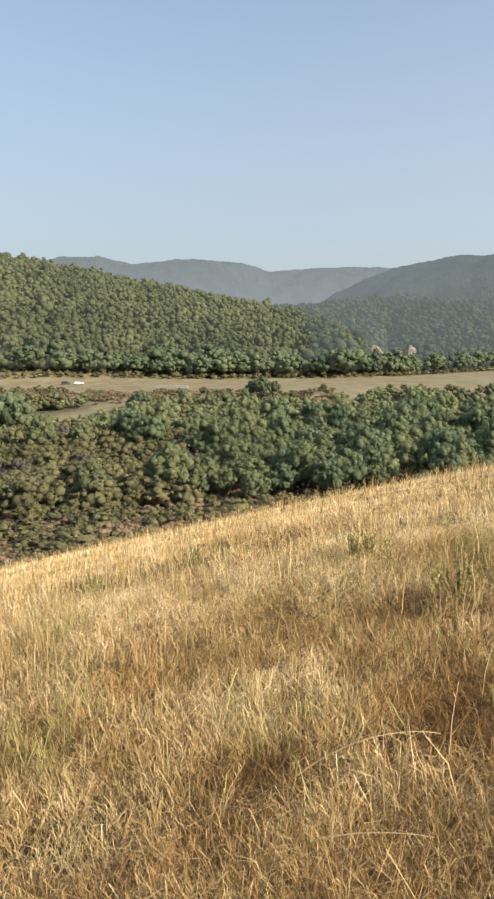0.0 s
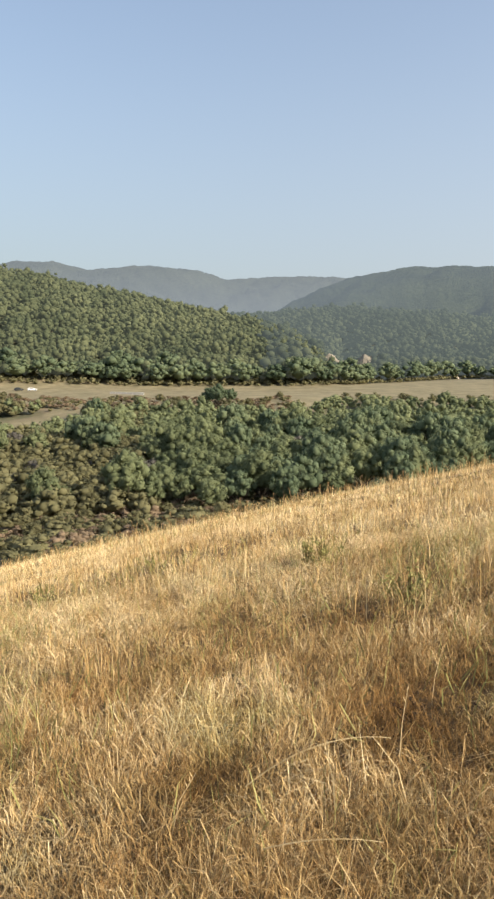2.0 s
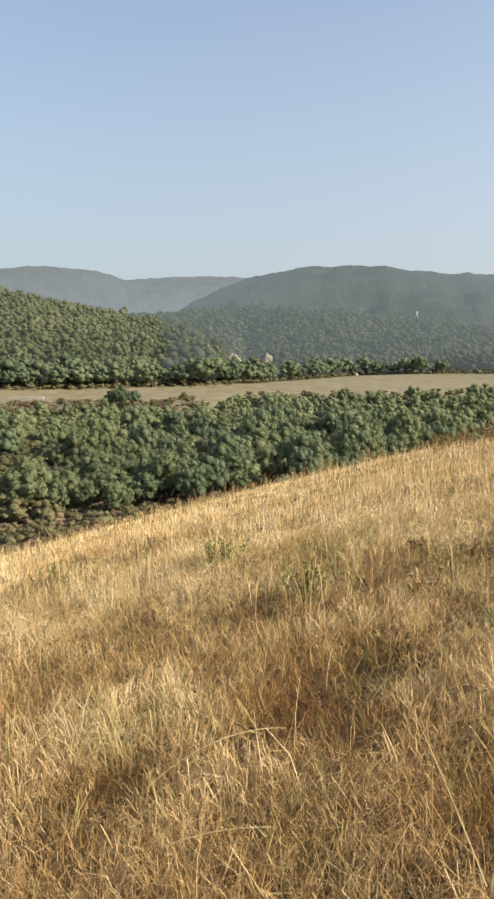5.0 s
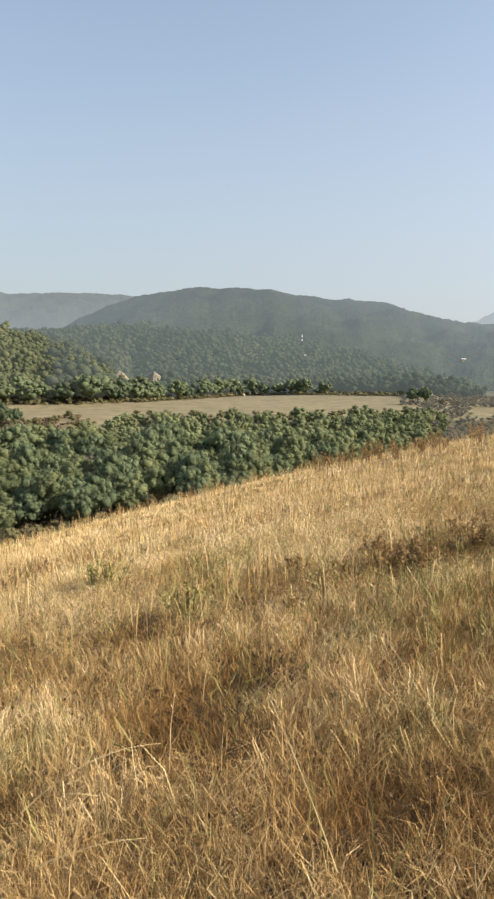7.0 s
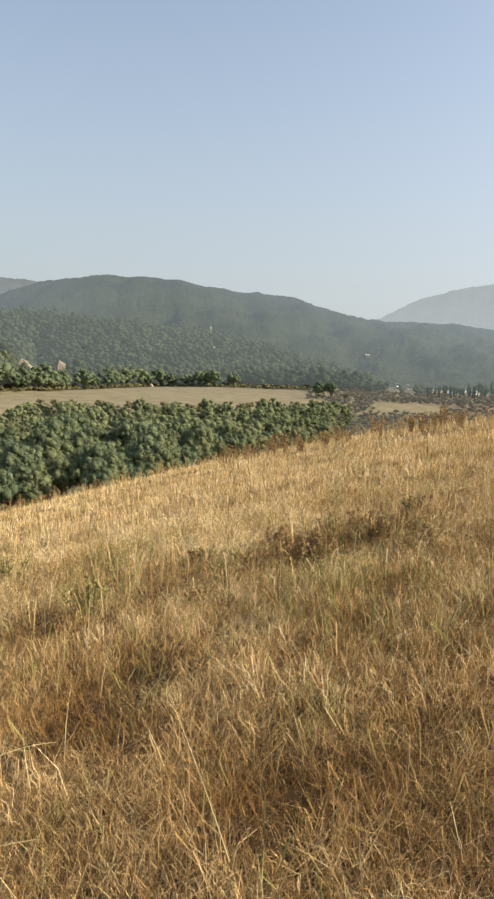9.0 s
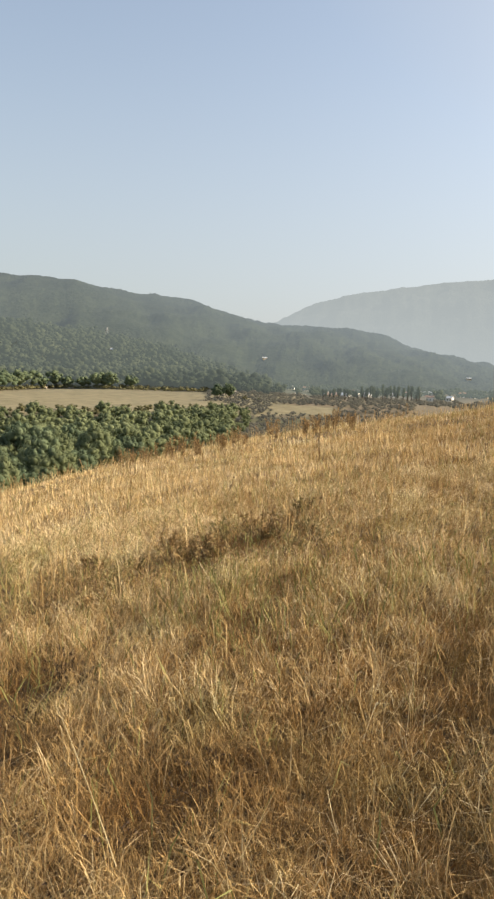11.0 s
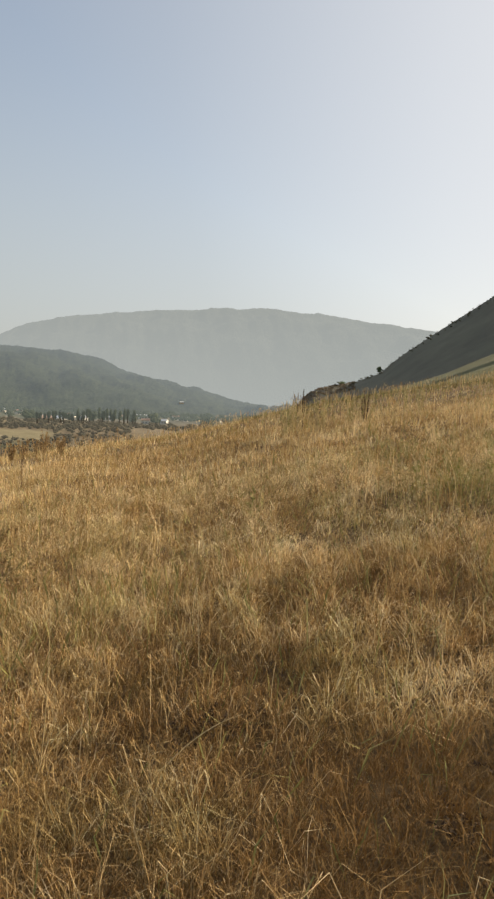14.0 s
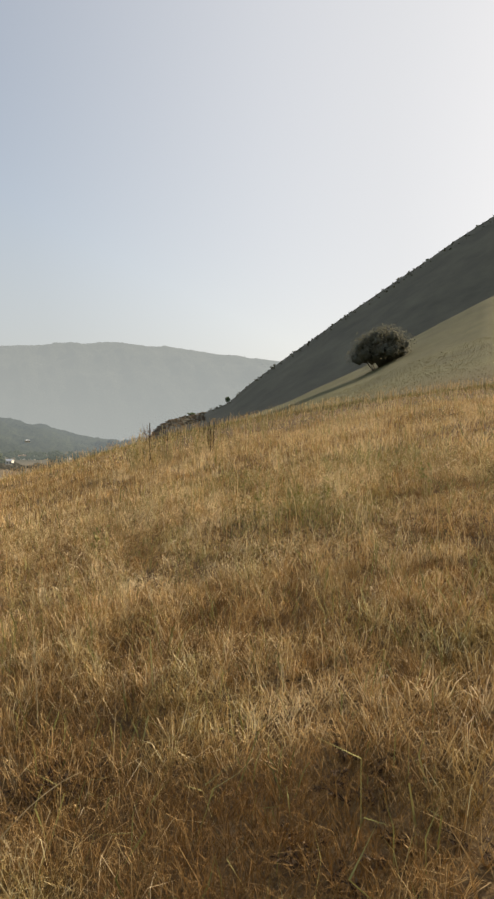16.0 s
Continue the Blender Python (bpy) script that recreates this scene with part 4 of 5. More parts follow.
# the same meadow round and behind the lookout
blade_field("dry_grass", "sun-bleached dry meadow grass behind the lookout", 77, [(0.1, 4, 1500, 0.006, 0.12), (4, 8, 420, 0.009, 0.2), (8, 16, 60, 0.022, 0.4)], STRAW, (0.09, 0.24), (0.2, 1.35), dry_tint, 98, 333, True)
blade_field("dry_grass", "sun-bleached dry meadow grass at the lookout", 78, [(0.1, 1.35, 1500, 0.008, 0.12)], STRAW, (0.07, 0.16), (0.2, 1.35), dry_tint, -29, 100, True)


def turf_tint(x, y, rng, own):
    n = len(x)
    return np.clip(rng.uniform(0.0, 0.42, n) + 0.2 * own, 0, 1), 0.6 + 0.6 * own, smooth(16, 30, np.hypot(x, y))


blade_field("slope_turf", "short dry turf tussocks on the rising spur", 74, [(16, 40, 90, 0.028, 0.6), (40, 80, 12, 0.04, 0.9)], TURF, (0.07, 0.16), (0.2, 1.0), turf_tint, 59, 104)


def seed_stalks(name, label, seed, rings, material, tall, az0=-28, az1=99):
    """Tall thin stalks with drooping spikelet heads standing over the grass."""
    rng = np.random.default_rng(seed)
    V, T = [], []
    for r0, r1, per_m2, width in rings:
        n = int(0.5 * radians(az1 - az0) * (r1 * r1 - r0 * r0) * per_m2)
        az = np.radians(rng.uniform(az0, az1, n))
        r = np.sqrt(rng.uniform(r0 * r0, r1 * r1, n))
        x, y = r * np.sin(az), r * np.cos(az)
        ok = rng.uniform(0, 1, n) < swell(x * 1.7, y * 1.7) ** 2 * 1.6
        x, y = x[ok], y[ok]
        n = len(x)
        h = rng.uniform(*tall, n)
        z = height(x, y)
        th, ld = rng.uniform(0, 6.283, n), rng.uniform(0, 6.283, n)
        la = h * np.abs(rng.normal(0, 0.22, n))
        w = width * rng.uniform(0.7, 1.3, n)
        u = np.stack([np.cos(th) * w / 2, np.sin(th) * w / 2, np.zeros(n)], 1)
        b = np.stack([x, y, z], 1)
        l3 = np.stack([np.cos(ld) * la, np.sin(ld) * la, np.zeros(n)], 1)
        up = np.stack([np.zeros(n), np.zeros(n), h], 1)
        mid, top = b + l3 * 0.35 + up * 0.6, b + l3 + up * 0.97
        tint = rng.uniform(0.3, 0.85, n)
        V.append(np.stack([b - u, b + u, mid + u, mid - u], 1))
        V.append(np.stack([mid - u, mid + u, top + u * 0.6, top - u * 0.6], 1))
        T += [np.repeat(tint, 4), np.repeat(tint, 4)]
        for k in range(4):
            f = 0.80 + 0.065 * k
            c = mid + (top - mid) * ((f - 0.6) / 0.4)[..., None] if np.ndim(f) else mid + (top - mid) * ((f - 0.6) / 0.4)
            a = rng.uniform(0, 6.283, n)
            d = np.stack([np.cos(a), np.sin(a), rng.uniform(0.6, 1.6, n)], 1)
            d *= (0.018 * rng.uniform(0.7, 1.4, n) * np.maximum(1, w / 0.008))[:, None] / np.linalg.norm(d, axis=1)[:, None]
            s = np.stack([-np.sin(a), np.cos(a), np.zeros(n)], 1) * (w * 0.9)[:, None]
            V.append(np.stack([c, c + d * 0.5 + s, c + d * 1.3, c + d * 0.5 - s], 1))
            T.append(np.repeat(np.clip(tint - 0.15, 0, 1), 4))
    V = np.concatenate(V).reshape(-1, 3)
    ob = new(name, mesh_of(name, V, np.arange(len(V)).reshape(-1, 4), material, False, np.concatenate(T)))
    return tagged(ob, label, "grass", kind="stuff")


seed_stalks("seed_stalks", "tall straw stalks with seed heads over the dry grass", 75, [(1.3, 5, 30, 0.0024), (5, 12, 40, 0.0052), (12, 32, 14, 0.008)], STRAW, (0.18, 0.40))
seed_stalks("dead_weed_stalks", "brown dead weed stalks on the brow of the hill", 76, [(16, 27, 2.2, 0.016)], WEED, (0.25, 0.6), -12, 50)


# ---- buildings and works of the valley ----
def gable_house(label, w, d, h, wall, roof, group="village houses", windows=3):
    """A small house: plastered walls with gables, an overhanging roof, windows and a door."""
    ob = empty("house", pose(0, 0, -200))
    rise = d * 0.24
    bm = bmesh.new()
    q = [(-w / 2, -d / 2), (w / 2, -d / 2), (w / 2, d / 2), (-w / 2, d / 2)]
    lo = [bm.verts.new((x, y, -1.0)) for x, y in q]
    hi = [bm.verts.new((x, y, h)) for x, y in q]
    ga, gb = bm.verts.new((-w / 2, 0, h + rise)), bm.verts.new((w / 2, 0, h + rise))
    for k in (0, 2):
        bm.faces.new((lo[k], lo[k + 1], hi[k + 1], hi[k]))
    bm.faces.new((lo[1], lo[2], hi[2], gb, hi[1]))
    bm.faces.new((lo[3], lo[0], hi[0], ga, hi[3]))
    part("wall", bm, wall, ob)
    for sgn in (-1, 1):
        bm = bmesh.new()
        o, t = 0.5, 0.22
        y0, z0 = sgn * (d / 2 + o), h - rise / (d / 2) * o
        pts = [(-w / 2 - o, y0, z0), (w / 2 + o, y0, z0), (w / 2 + o, 0, h + rise), (-w / 2 - o, 0, h + rise)]
        a = [bm.verts.new(p) for p in pts]
        b = [bm.verts.new((x, y, z + t)) for x, y, z in pts]
        bm.faces.new(a), bm.faces.new(b[::-1])
        for k in range(4):
            bm.faces.new((a[k], a[(k + 1) % 4], b[(k + 1) % 4], b[k]))
        bmesh.ops.recalc_face_normals(bm, faces=bm.faces)
        part("roof", bm, roof, ob)
    for k in range(windows):
        x = -w / 2 + w * (k + 0.5) / windows
        bm = bmesh.new()
        box(bm, (x - 0.55, -d / 2 - 0.05, 1.0), (x + 0.55, -d / 2 + 0.05, 2.3))
        pane = part("window", bm, SHADE_GLASS, ob)
        bm = bmesh.new()
        box(bm, (x - 0.65, -d / 2 - 0.16, 0.90), (x + 0.65, -d / 2 + 0.02, 1.0), 0.015)
        part("sill", bm, CONCRETE, pane, "pale window sill")
    bm = bmesh.new()
    box(bm, (w / 2 - 1.6, -d / 2 - 0.06, -0.1), (w / 2 - 0.7, -d / 2 + 0.04, 2.05))
    part("door", bm, BARK, ob)
    bm = bmesh.new()
    box(bm, (w * 0.2, 0.4, h + rise * 0.5), (w * 0.2 + 0.7, 1.1, h + rise + 0.9), 0.03)
    part("chimney", bm, CONCRETE, ob)
    return tagged(ob, label, "house", group)


def village():
    white = gable_house("white plastered village house with a pale metal roof", 9, 7, 3.6, PLASTER, SHEET_ROOF)
    red = gable_house("white plastered village house with a clay tile roof", 10, 7.5, 4.2, PLASTER, TILE)
    ochre = gable_house("ochre village house with a clay tile roof", 9, 7, 3.4, OCHRE_PLASTER, TILE)
    barn = gable_house("long pale barn with a metal roof in the valley", 24, 9, 4.0, PLASTER, SHEET_ROOF, "village houses", 6)
    rng = random.Random(8)
    kinds = [white, red, white, ochre, white, red]
    rows = [(barn if abs(az - 50.7) < 0.1 else kinds[k % 6], az, el, 560) for k, (az, el) in enumerate(VILLAGE)] + [(white, 25.3, 0.75, 560)]
    for kind, az, el, r0 in rows:
        p = at(az, min(spot(az, el, r0), 1000))
        o = copy_thing(kind, pose(p.x, p.y, p.z, 0, 0, -az + rng.uniform(-35, 35)))
        if az < 30:
            o.scale = (0.7, 0.7, 0.7)
    for k in (white, red, ochre, barn):
        for o in list(k.children_recursive) + [k]:
            bpy.data.objects.remove(o)
    # poplars
    kinds = [make_tree("poplar", "tall narrow dark poplar in the village", 80 + k, 2.6, 17, 1.2, FAR_LEAF, 700, 0.36, "village poplars", lobes=12, limbs=0) for k in range(3)]
    for k in range(32):
        az = 42.6 + 7.6 * (k / 31) + rng.uniform(-0.15, 0.15)
        p = at(az, spot(az, -2.55, 380) + rng.uniform(-12, 12))
        o = copy_thing(rng.choice(kinds), pose(p.x, p.y, p.z, 0, 0, rng.uniform(0, 360)))
        o.scale = (1, 1, (0.45 + 0.30 * (az - 42.6) / 7.6) * rng.uniform(0.75, 1.15))
    for k in kinds:
        for o in list(k.children_recursive) + [k]:
            bpy.data.objects.remove(o)


village()


def lattice_mast():
    p = at(25.0, 846)
    ob = empty("radio_mast", pose(p.x, p.y, p.z, 0, 0, 20))
    tall, w0, w1 = 17.0, 1.5, 0.5
    legs = []
    for sx, sy in ((-1, -1), (1, -1), (1, 1), (-1, 1)):
        a, b = Vector((sx * w0, sy * w0, -0.5)), Vector((sx * w1, sy * w1, tall))
        legs.append((a, b))
        bm = bmesh.new()
        tube(bm, [a, b], [0.13, 0.10], 6)
        part("leg", bm, STEEL, ob)
    for k in range(7):
        t0, t1 = k / 7, (k + 1) / 7
        for q in range(4):
            a0, b0 = legs[q]
            a1, b1 = legs[(q + 1) % 4]
            bm = bmesh.new()
            tube(bm, [a0.lerp(b0, t0), a1.lerp(b1, t1)], [0.06, 0.06], 4)
            part("brace", bm, STEEL, ob)
    for q in range(3):
        bm = bmesh.new()
        a = q * 2.09
        box(bm, (math.cos(a) * 0.9 - 0.25, math.sin(a) * 0.9 - 0.25, tall - 3), (math.cos(a) * 0.9 + 0.25, math.sin(a) * 0.9 + 0.25, tall + 0.4), 0.05)
        part("antenna", bm, CONCRETE, ob, "pale panel antenna")
    tagged(ob, "grey steel lattice radio mast above the far wood", "mast")


lattice_mast()


def car(az, r, paint, label, turn):
    p = at(az, r)
    ob = empty("car", pose(p.x, p.y, p.z, 0, 0, turn))
    bm = bmesh.new()
    side = [(-2.2, 0.35), (2.2, 0.35), (2.25, 0.75), (1.2, 0.92), (0.55, 1.45), (-1.5, 1.48), (-2.15, 0.95)]
    a = [bm.verts.new((x, -0.85, z)) for x, z in side]
    b = [bm.verts.new((x, 0.85, z)) for x, z in side]
    bm.faces.new(a), bm.faces.new(b[::-1])
    for k in range(len(side)):
        bm.faces.new((a[k], b[k], b[(k + 1) % len(side)], a[(k + 1) % len(side)]))
    bmesh.ops.recalc_face_normals(bm, faces=bm.faces)
    bmesh.ops.bevel(bm, geom=list(bm.edges), offset=0.07, segments=2, affect="EDGES")
    part("body", bm, paint, ob)
    for s in (-1, 1):
        bm = bmesh.new()
        box(bm, (-1.3, s * 0.86 - 0.01, 0.98), (0.45, s * 0.86 + 0.01, 1.36))
        part("window", bm, SHADE_GLASS, ob)
        for x in (-1.35, 1.35):
            bm = bmesh.new()
            bmesh.ops.create_cone(bm, cap_ends=True, segments=14, radius1=0.33, radius2=0.33, depth=0.2, matrix=pose(x, s * 0.78, 0.33, 90, 0, 0))
            wheel = part("wheel", bm, RUBBER, ob)
            bm = bmesh.new()
            bmesh.ops.create_cone(bm, cap_ends=True, segments=12, radius1=0.2, radius2=0.17, depth=0.04, matrix=pose(x, s * 0.89, 0.33, 90, 0, 0))
            part("rim", bm, STEEL, wheel, "grey steel rim")
    tagged(ob, label, "car")


car(-13.6, 352, WHITE_PAINT, "white car parked on the valley field track", 25)
DARK_PAINT = simple("dark_car_paint", (0.03, 0.035, 0.04), (0.05, 0.055, 0.06), 1.0, 0.3)
car(-14.6, 354, DARK_PAINT, "dark car parked on the valley field track", 15)


def low_wall():
    a, b = at(-7.6, 330), at(-4.9, 322)
    mid = (a + b) / 2
    ob = empty("low_wall", pose(mid.x, mid.y, mid.z, 0, 0, math.degrees(math.atan2(b.y - a.y, b.x - a.x))))
    n = 6
    length = (b - a).length
    for k in range(n):
        bm = bmesh.new()
        box(bm, (-length / 2 + length * k / n + 0.06, -0.3, -0.6), (-length / 2 + length * (k + 1) / n - 0.06, 0.3, 1.0), 0.06)
        part("wall_section", bm, CONCRETE, ob)
    tagged(ob, "low pale concrete wall across the valley field", "wall")


low_wall()


def boulder(name, label, az, r, size, seed, material, category="rock", group="", squash=0.7):
    rng = np.random.default_rng(seed)
    bm = bmesh.new()
    bmesh.ops.create_icosphere(bm, subdivisions=3, radius=1.0)
    off = Vector(rng.uniform(-50, 50, 3))
    for v in bm.verts:
        d = 0.75 + 0.55 * noise.fractal(v.co * 0.9 + off, 0.9, 2.1, 4) + 0.25 * noise.noise(v.co * 2.5 + off)
        v.co = Vector((v.co.x * size[0], v.co.y * size[1], v.co.z * size[2] * squash)) * max(d, 0.35)
    me = bpy.data.meshes.new(name)
    bm.to_mesh(me)
    bm.free()
    me.materials.append(material)
    ob = new(name, me)
    p = at(az, r)
    ob.matrix_basis = pose(p.x, p.y, p.z, 0, 0, float(rng.uniform(0, 360)))
    return tagged(ob, label, category, group)


for k, (az, r, s) in enumerate(((-16.3, 92, 1.5), (-14.8, 90, 1.7), (-15.5, 95, 1.0), (-19.8, 86, 2.2), (-20.6, 90, 2.0), (-13.4, 97, 0.9), (-17.6, 99, 1.1), (-11.0, 101, 0.9), (-8.6, 106, 0.8))):
    boulder("boulder", "pale weathered rock in the gorge scrub", az, r, (s, s * 0.8, s * 1.1), 300 + k, ROCK, group="rocks of the gorge")
for k, (az, r, s) in enumerate(((19.3, 522, 4), (20.2, 519, 3), (18.9, 514, 2.2), (20.9, 524, 2.6), (22.2, 512, 2))):
    boulder("earth_bank", "pale eroded earth bank at the field edge", az, r, (s * 1.5, s, s), 320 + k, EARTH, "bank", "eroded banks", 0.8)
for k, (az, r, s) in enumerate(((40.3, 640, 6), (41.0, 648, 5), (34.2, 470, 4), (35.2, 476, 5))):
    boulder("earth_bank", "pale bare earth slope among far trees", az, r, (s * 1.5, s, s), 330 + k, EARTH, "bank", "eroded banks", 0.55)


def eroded_bank():
    """A bare slope cut into the hill foot, with gullies down its face."""
    na, nr = 90, 14
    V, F = [], []
    for i in range(na):
        az = 9.5 + 4.6 * i / (na - 1)
        ends = float(smooth(9.5, 10.2, az) * (1 - smooth(13.2, 14.1, az)))
        for j in range(nr):
            t = j / (nr - 1)
            q = Vector((az * 2.2, t * 1.5, 3.0))
            gully = noise.fractal(q, 1.0, 2.0, 4)
            p = at(az, 640 + 24 * t + 5 * gully)
            up = (8.8 - 0.5 * (az - 9.8) + 1.6 * noise.noise(Vector((az * 1.6, 5.0, 0.0)))) * ends
            V.append((p.x, p.y, p.z - 0.5 + up * float(smooth(0, 0.75, t)) + gully * 0.8 * ends))
    for i in range(na - 1):
        for j in range(nr - 1):
            F.append((i * nr + j, i * nr + j + 1, (i + 1) * nr + j + 1, (i + 1) * nr + j))
    tagged(new("earth_bank", mesh_of("earth_bank", V, F, BANK_EARTH)), "pale bare eroded earth bank at the wooded hill foot", "bank", "eroded banks")


eroded_bank()


# ---- trees and weeds of the near hill ----
def lone_oak():
    ob = make_tree("oak_tree", "lone dark rounded oak on the grassy spur", 90, 10.0, 8.0, 0.25, SHADED_LEAF, 9000, 0.12, "", lobes=60, loose=1.5)
    p = at(82.5, spot(82.5, 5.45, 60))
    ob.matrix_basis = pose(p.x, p.y, p.z - 2.2, 0, 0, 40)


lone_oak()
for az, r, w, h, label in ((69.9, 329, 3.4, 3.6, "small dark bush on the hill skyline"), (66.9, 326, 4.2, 1.8, "low dark bush on the hill skyline"), (71.6, 185, 6.0, 2.6, "brown-green bush at the hill foot"), (72.6, 190, 5.0, 2.2, "brown-green bush at the hill foot"), (86.0, 330, 3.0, 1.6, "low dark bush on the hill skyline"), (83.7, 330, 2.2, 1.4, "low dark bush on the hill skyline"), (89.8, 331, 3.6, 1.7, "low dark bush on the hill skyline")):
    b = make_tree("bush", label, int(az * 10), w, h, 0.2, HEATH_LEAF if r < 300 else DARK_LEAF, 460, 0.2, "bushes of the steep hill", "bush", 5)
    p = at(az, r)
    b.matrix_basis = pose(p.x, p.y, p.z - 0.1)


def bare_shrub():
    rng = random.Random(31)
    p = at(63.9, 40)
    ob = empty("bare_shrub", pose(p.x, p.y, p.z))
    ob.scale = (0.38, 0.38, 0.38)
    for k in range(11):
        a = rng.uniform(0, 6.28)
        h, o = rng.uniform(1.6, 3.0), rng.uniform(0.3, 1.3)
        e = Vector((math.cos(a) * o, math.sin(a) * o, h))
        m = e * 0.5 + Vector((0, 0, 0.25))
        bm = bmesh.new()
        tube(bm, [Vector((0, 0, -0.3)), m, e], [0.035, 0.025, 0.01], 5)
        for q in range(4):
            s = m.lerp(e, rng.uniform(0.1, 0.9))
            tube(bm, [s, s + Vector((rng.uniform(-.5, .5), rng.uniform(-.5, .5), rng.uniform(.2, .7)))], [0.016, 0.007], 4)
        part("branch", bm, DRYWOOD, ob)
    tagged(ob, "leafless reddish shrub on the brow", "shrub")


bare_shrub()


def weed(name, label, x, y, tall, spread, stems, leaf_material, seed, leaf=0.03, per_stem=22, stem_material=None, thick=0.006):
    """A dry weed: branching stems with small leaves and seed heads."""
    rng = np.random.default_rng(seed)
    ob = empty(name, pose(x, y, float(height(x, y)) - 0.02))
    V, T = [], []
    for k in range(stems):
        a, o = rng.uniform(0, 6.28), rng.uniform(0, spread)
        s = Vector((math.cos(a) * o * 0.4, math.sin(a) * o * 0.4, 0))
        e = Vector((math.cos(a) * o, math.sin(a) * o, tall * rng.uniform(0.6, 1.0)))
        m = s.lerp(e, 0.5) + Vector((rng.uniform(-.03, .03), rng.uniform(-.03, .03), tall * 0.08))
        bm = bmesh.new()
        tube(bm, [s, m, e], [thick, thick * 0.8, thick * 0.5], 4)
        part("stem", bm, stem_material or WEED, ob)
        for q in range(per_stem):
            f = rng.uniform(0.15, 1.0)
            c = np.array(s.lerp(m, f * 2) if f < 0.5 else m.lerp(e, f * 2 - 1))
            d = rng.normal(size=3)
            d /= np.linalg.norm(d)
            u = np.cross(d, rng.normal(size=3))
            u /= np.linalg.norm(u)
            ln = leaf * rng.uniform(0.6, 1.5)
            c = c + d * ln * 0.6
            V.append([c - d * ln, c + u * ln * 0.35, c + d * ln, c - u * ln * 0.35])
            T += [rng.uniform(0, 1)] * 4
    part("leaves", mesh_of("leaves", np.array(V).reshape(-1, 3), np.arange(len(V) * 4).reshape(-1, 4), leaf_material, False, T), leaf_material, ob)
    return tagged(ob, label, "weed", "weeds of the meadow")


rng = random.Random(17)
for k in range(20):
    weed("weed", "brown low weed with small dry seed heads", 3.45 + rng.gauss(0, 0.62), 4.85 + rng.gauss(0, 0.34), rng.uniform(0.14, 0.27), 0.18, 9, WEED if k % 3 else PALE_WEED, 400 + k, 0.017, 36, PALE_WEED)
for cx, cy, spread, many in ((2.34, 0.05, 0.2, 9), (0.92, 5.1, 0.3, 7), (0.8, 3.25, 0.22, 5), (1.15, 2.0, 0.2, 5), (1.3, 1.7, 0.15, 4), (2.4, 1.25, 0.15, 4), (1.25, 3.6, 0.15, 3)):
    for k in range(many):
        weed("weed", "low dead dark weed flattened in the grass", cx + rng.gauss(0, spread), cy + rng.gauss(0, spread), rng.uniform(0.06, 0.11), 0.2, 9, DARK_WEED, int(cx * 900) + k, 0.009, 30, DARK_WEED, 0.0022)
for k in range(18):
    weed("weed", "tall half-green thistle weed on the brow", 12.0 + rng.gauss(0, 0.7), 5.0 + rng.gauss(0, 0.6), rng.uniform(0.45, 0.9), 0.24, 7, GREEN_GRASS if k % 3 else PALE_WEED, 530 + k, 0.018, 26, STALK)
for x, y, h in ((12.1, 4.35, 0.75), (12.35, 4.45, 0.6), (12.3, 5.7, 0.95), (12.6, 5.5, 0.7)):
    weed("weed", "dead red-brown dock stalk", x, y, h, 0.09, 4, DARK_WEED, int(x * 100), 0.014, 34, DARK_WEED, 0.005)
weed("weed", "tall thin dead stalk in the dry grass", 7.95, 8.6, 0.85, 0.13, 3, WEED, 795, 0.013, 16, None, 0.0035)
for k in range(9):
    weed("weed", "half-green leafy weed in the dry grass", 6.5 + rng.gauss(0, 0.9), 1.2 + rng.gauss(0, 0.7), rng.uniform(0.3, 0.5), 0.16, 5, PALE_WEED if k % 2 else GREEN_GRASS, 450 + k, 0.02, 18, STALK)
for x, y in ((1.38, 5.25), (1.1, 7.55), (-0.9, 9.4), (-2.25, 8.9), (0.95, 7.7)):
    weed("weed", "green leafy weed in the dry grass", x, y, 0.34, 0.26, 12, GREEN_GRASS, int(abs(x) * 1000), 0.019, 20, PALE_WEED)
for k in range(44):
    az, r = rng.uniform(26, 46), rng.uniform(19, 25)
    weed("weed", "tall dead brown weed on the brow", r * math.sin(radians(az)), r * math.cos(radians(az)), rng.uniform(0.4, 0.8), 0.18, 6, WEED, 480 + k, 0.03, 26)


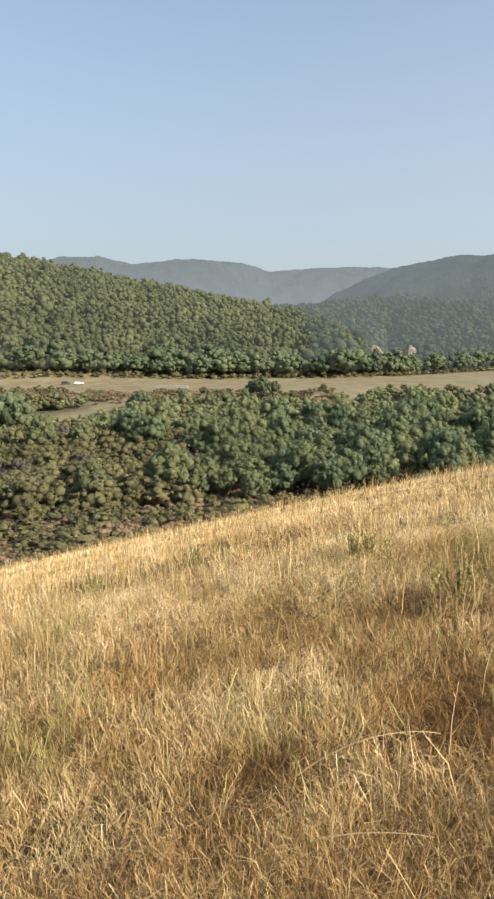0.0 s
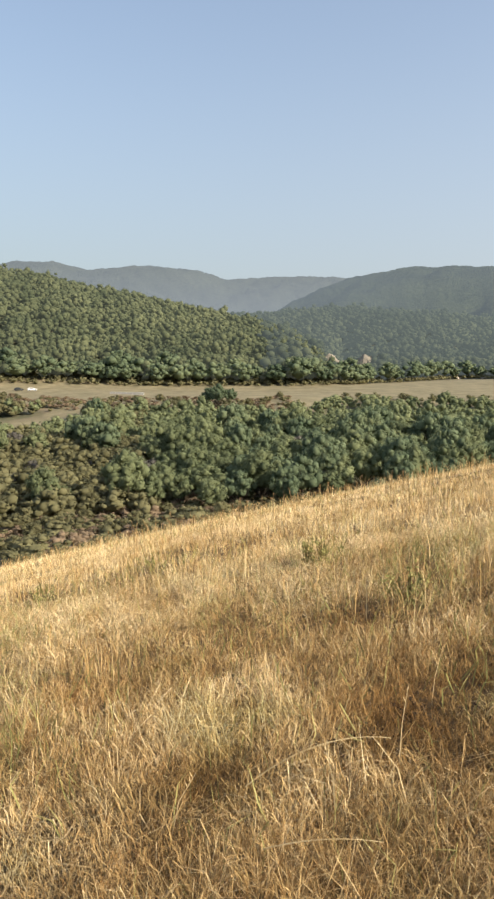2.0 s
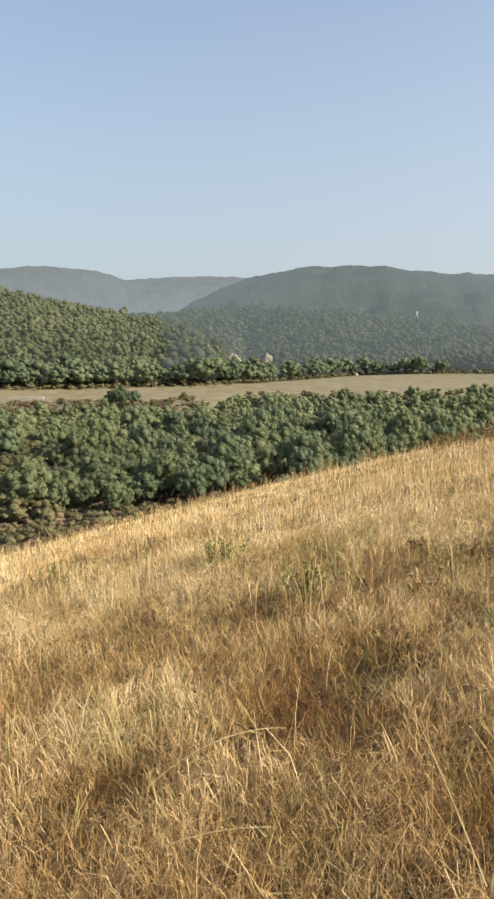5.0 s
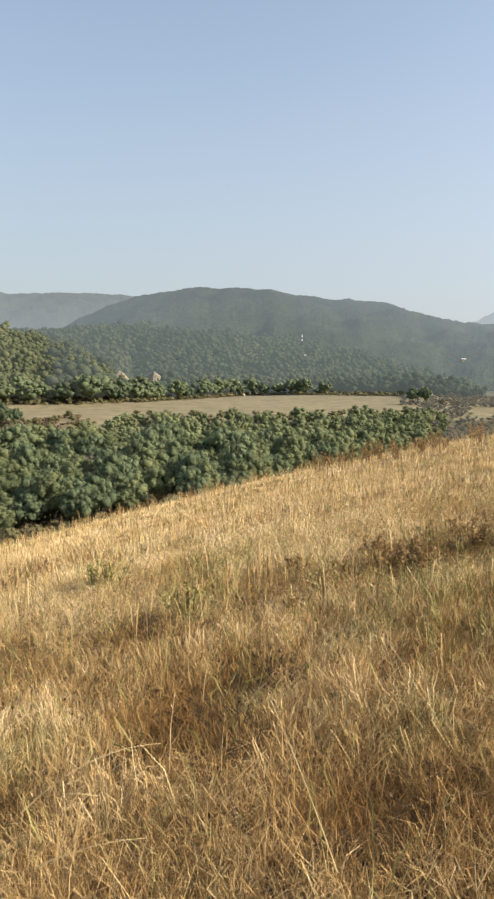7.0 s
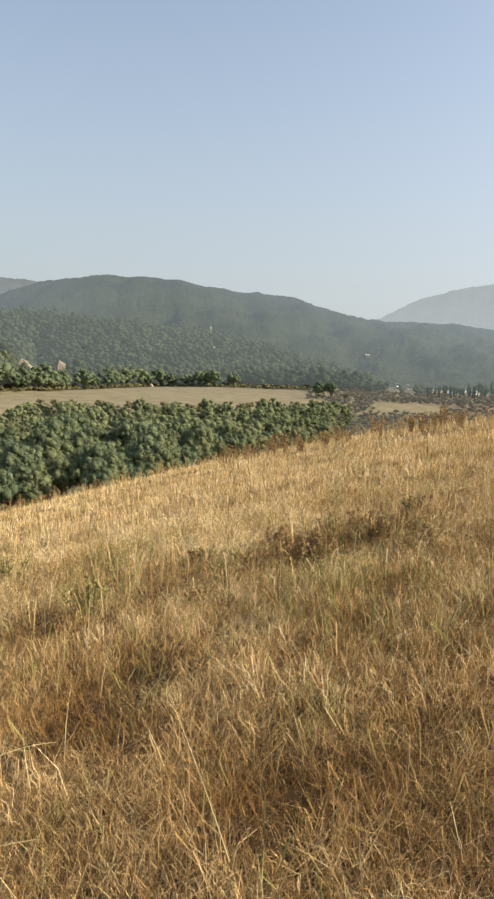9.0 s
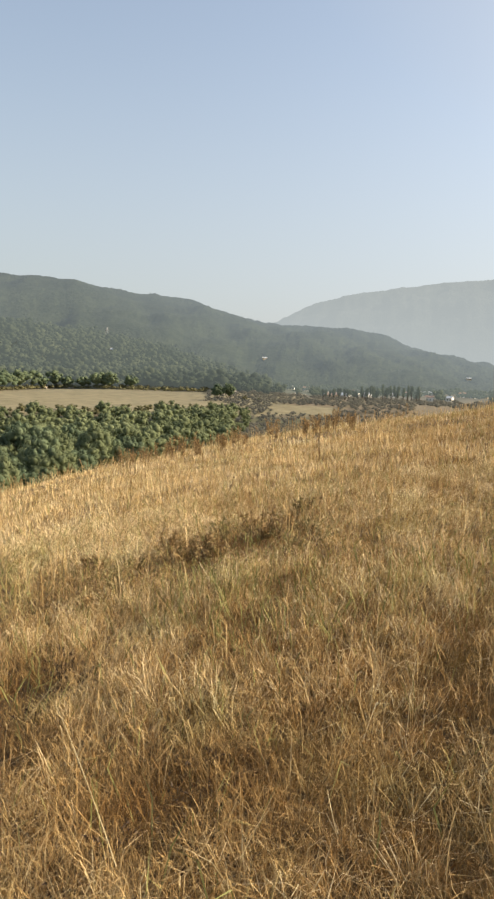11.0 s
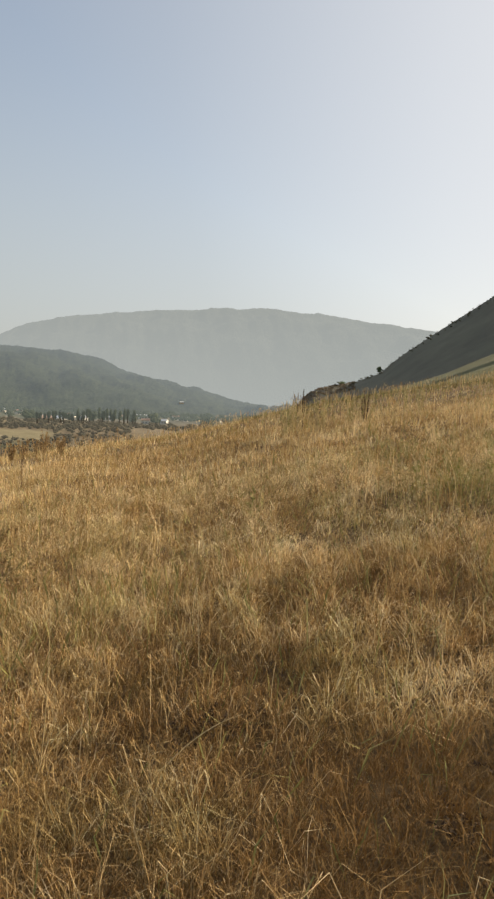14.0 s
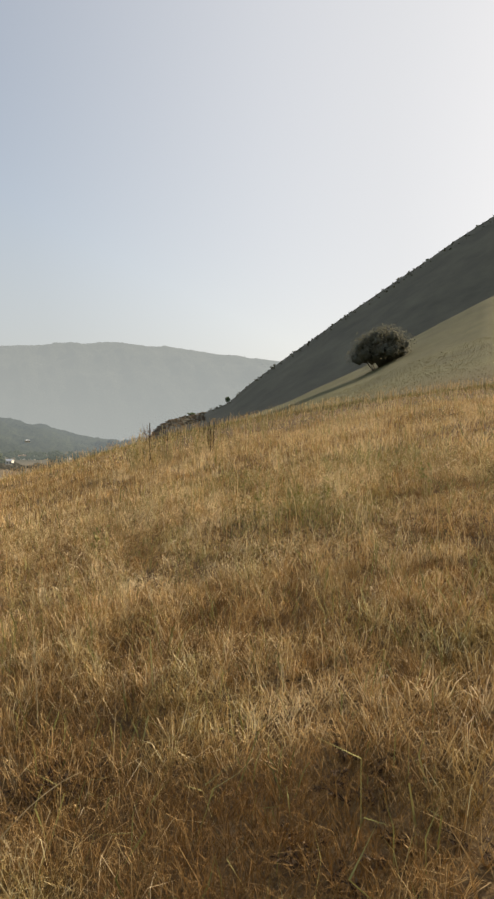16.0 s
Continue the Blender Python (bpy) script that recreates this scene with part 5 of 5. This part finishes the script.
def long_stalk(points, label):
    """One long fallen straw arching over the grass."""
    cu = []
    for x, y, lift in points:
        cu.append(Vector((x, y, float(height(x, y)) + lift)))
    bm = bmesh.new()
    fine = []
    for k in range(13):
        t = k / 12
        a, b, c = cu
        fine.append(a * (1 - t) ** 2 + b * 2 * t * (1 - t) + c * t * t)
    tube(bm, fine, [0.0026 - 0.00012 * k for k in range(13)], 5)
    me = bpy.data.meshes.new("straw_stalk")
    bm.to_mesh(me)
    bm.free()
    me.materials.append(STALK)
    tagged(new("straw_stalk", me), label, "straw", "long fallen straws")


long_stalk(((-0.03, 2.84, 0.12), (0.25, 2.80, 0.33), (0.58, 2.89, 0.18)), "long pale straw arching over the grass")
long_stalk(((0.86, 1.74, 0.10), (0.93, 2.19, 0.26), (1.02, 2.67, 0.30)), "long pale straw leaning over the grass")
long_stalk(((0.0, 2.34, 0.15), (0.19, 2.25, 0.22), (0.38, 2.24, 0.15)), "short pale straw lying on the grass")
long_stalk(((0.98, 2.89, 0.2), (1.02, 2.86, 0.28), (1.07, 2.83, 0.32)), "short pale straw lying on the grass")
long_stalk(((2.02, 1.77, 0.03), (2.05, 1.76, 0.34), (2.14, 1.86, 0.62)), "thin upright straw over the grass")
long_stalk(((2.08, 1.22, 0.06), (2.2, 1.12, 0.19), (2.36, 1.02, 0.16)), "pale bent straw over the grass")
long_stalk(((2.9, 1.6, 0.05), (2.98, 1.66, 0.3), (3.05, 1.75, 0.55)), "thin upright straw over the grass")


def hill_houses():
    """Small houses on the wooded range, set on its slope."""
    deps = bpy.context.evaluated_depsgraph_get()
    for k, (az, el) in enumerate(((37.7, 0.55), (53.9, -0.6))):
        hit, place, *_ = scene.ray_cast(deps, Vector((0, 0, 1.6)) + aim(az, el) * 1160, aim(az, el))
        if hit:
            h = gable_house("small pale house on the wooded mountain side", 8, 6, 3.0, OCHRE_PLASTER, SHEET_ROOF)
            h.matrix_basis = pose(place.x, place.y, place.z - 0.8, 0, 0, -az + 20)


bpy.context.view_layer.update()
hill_houses()
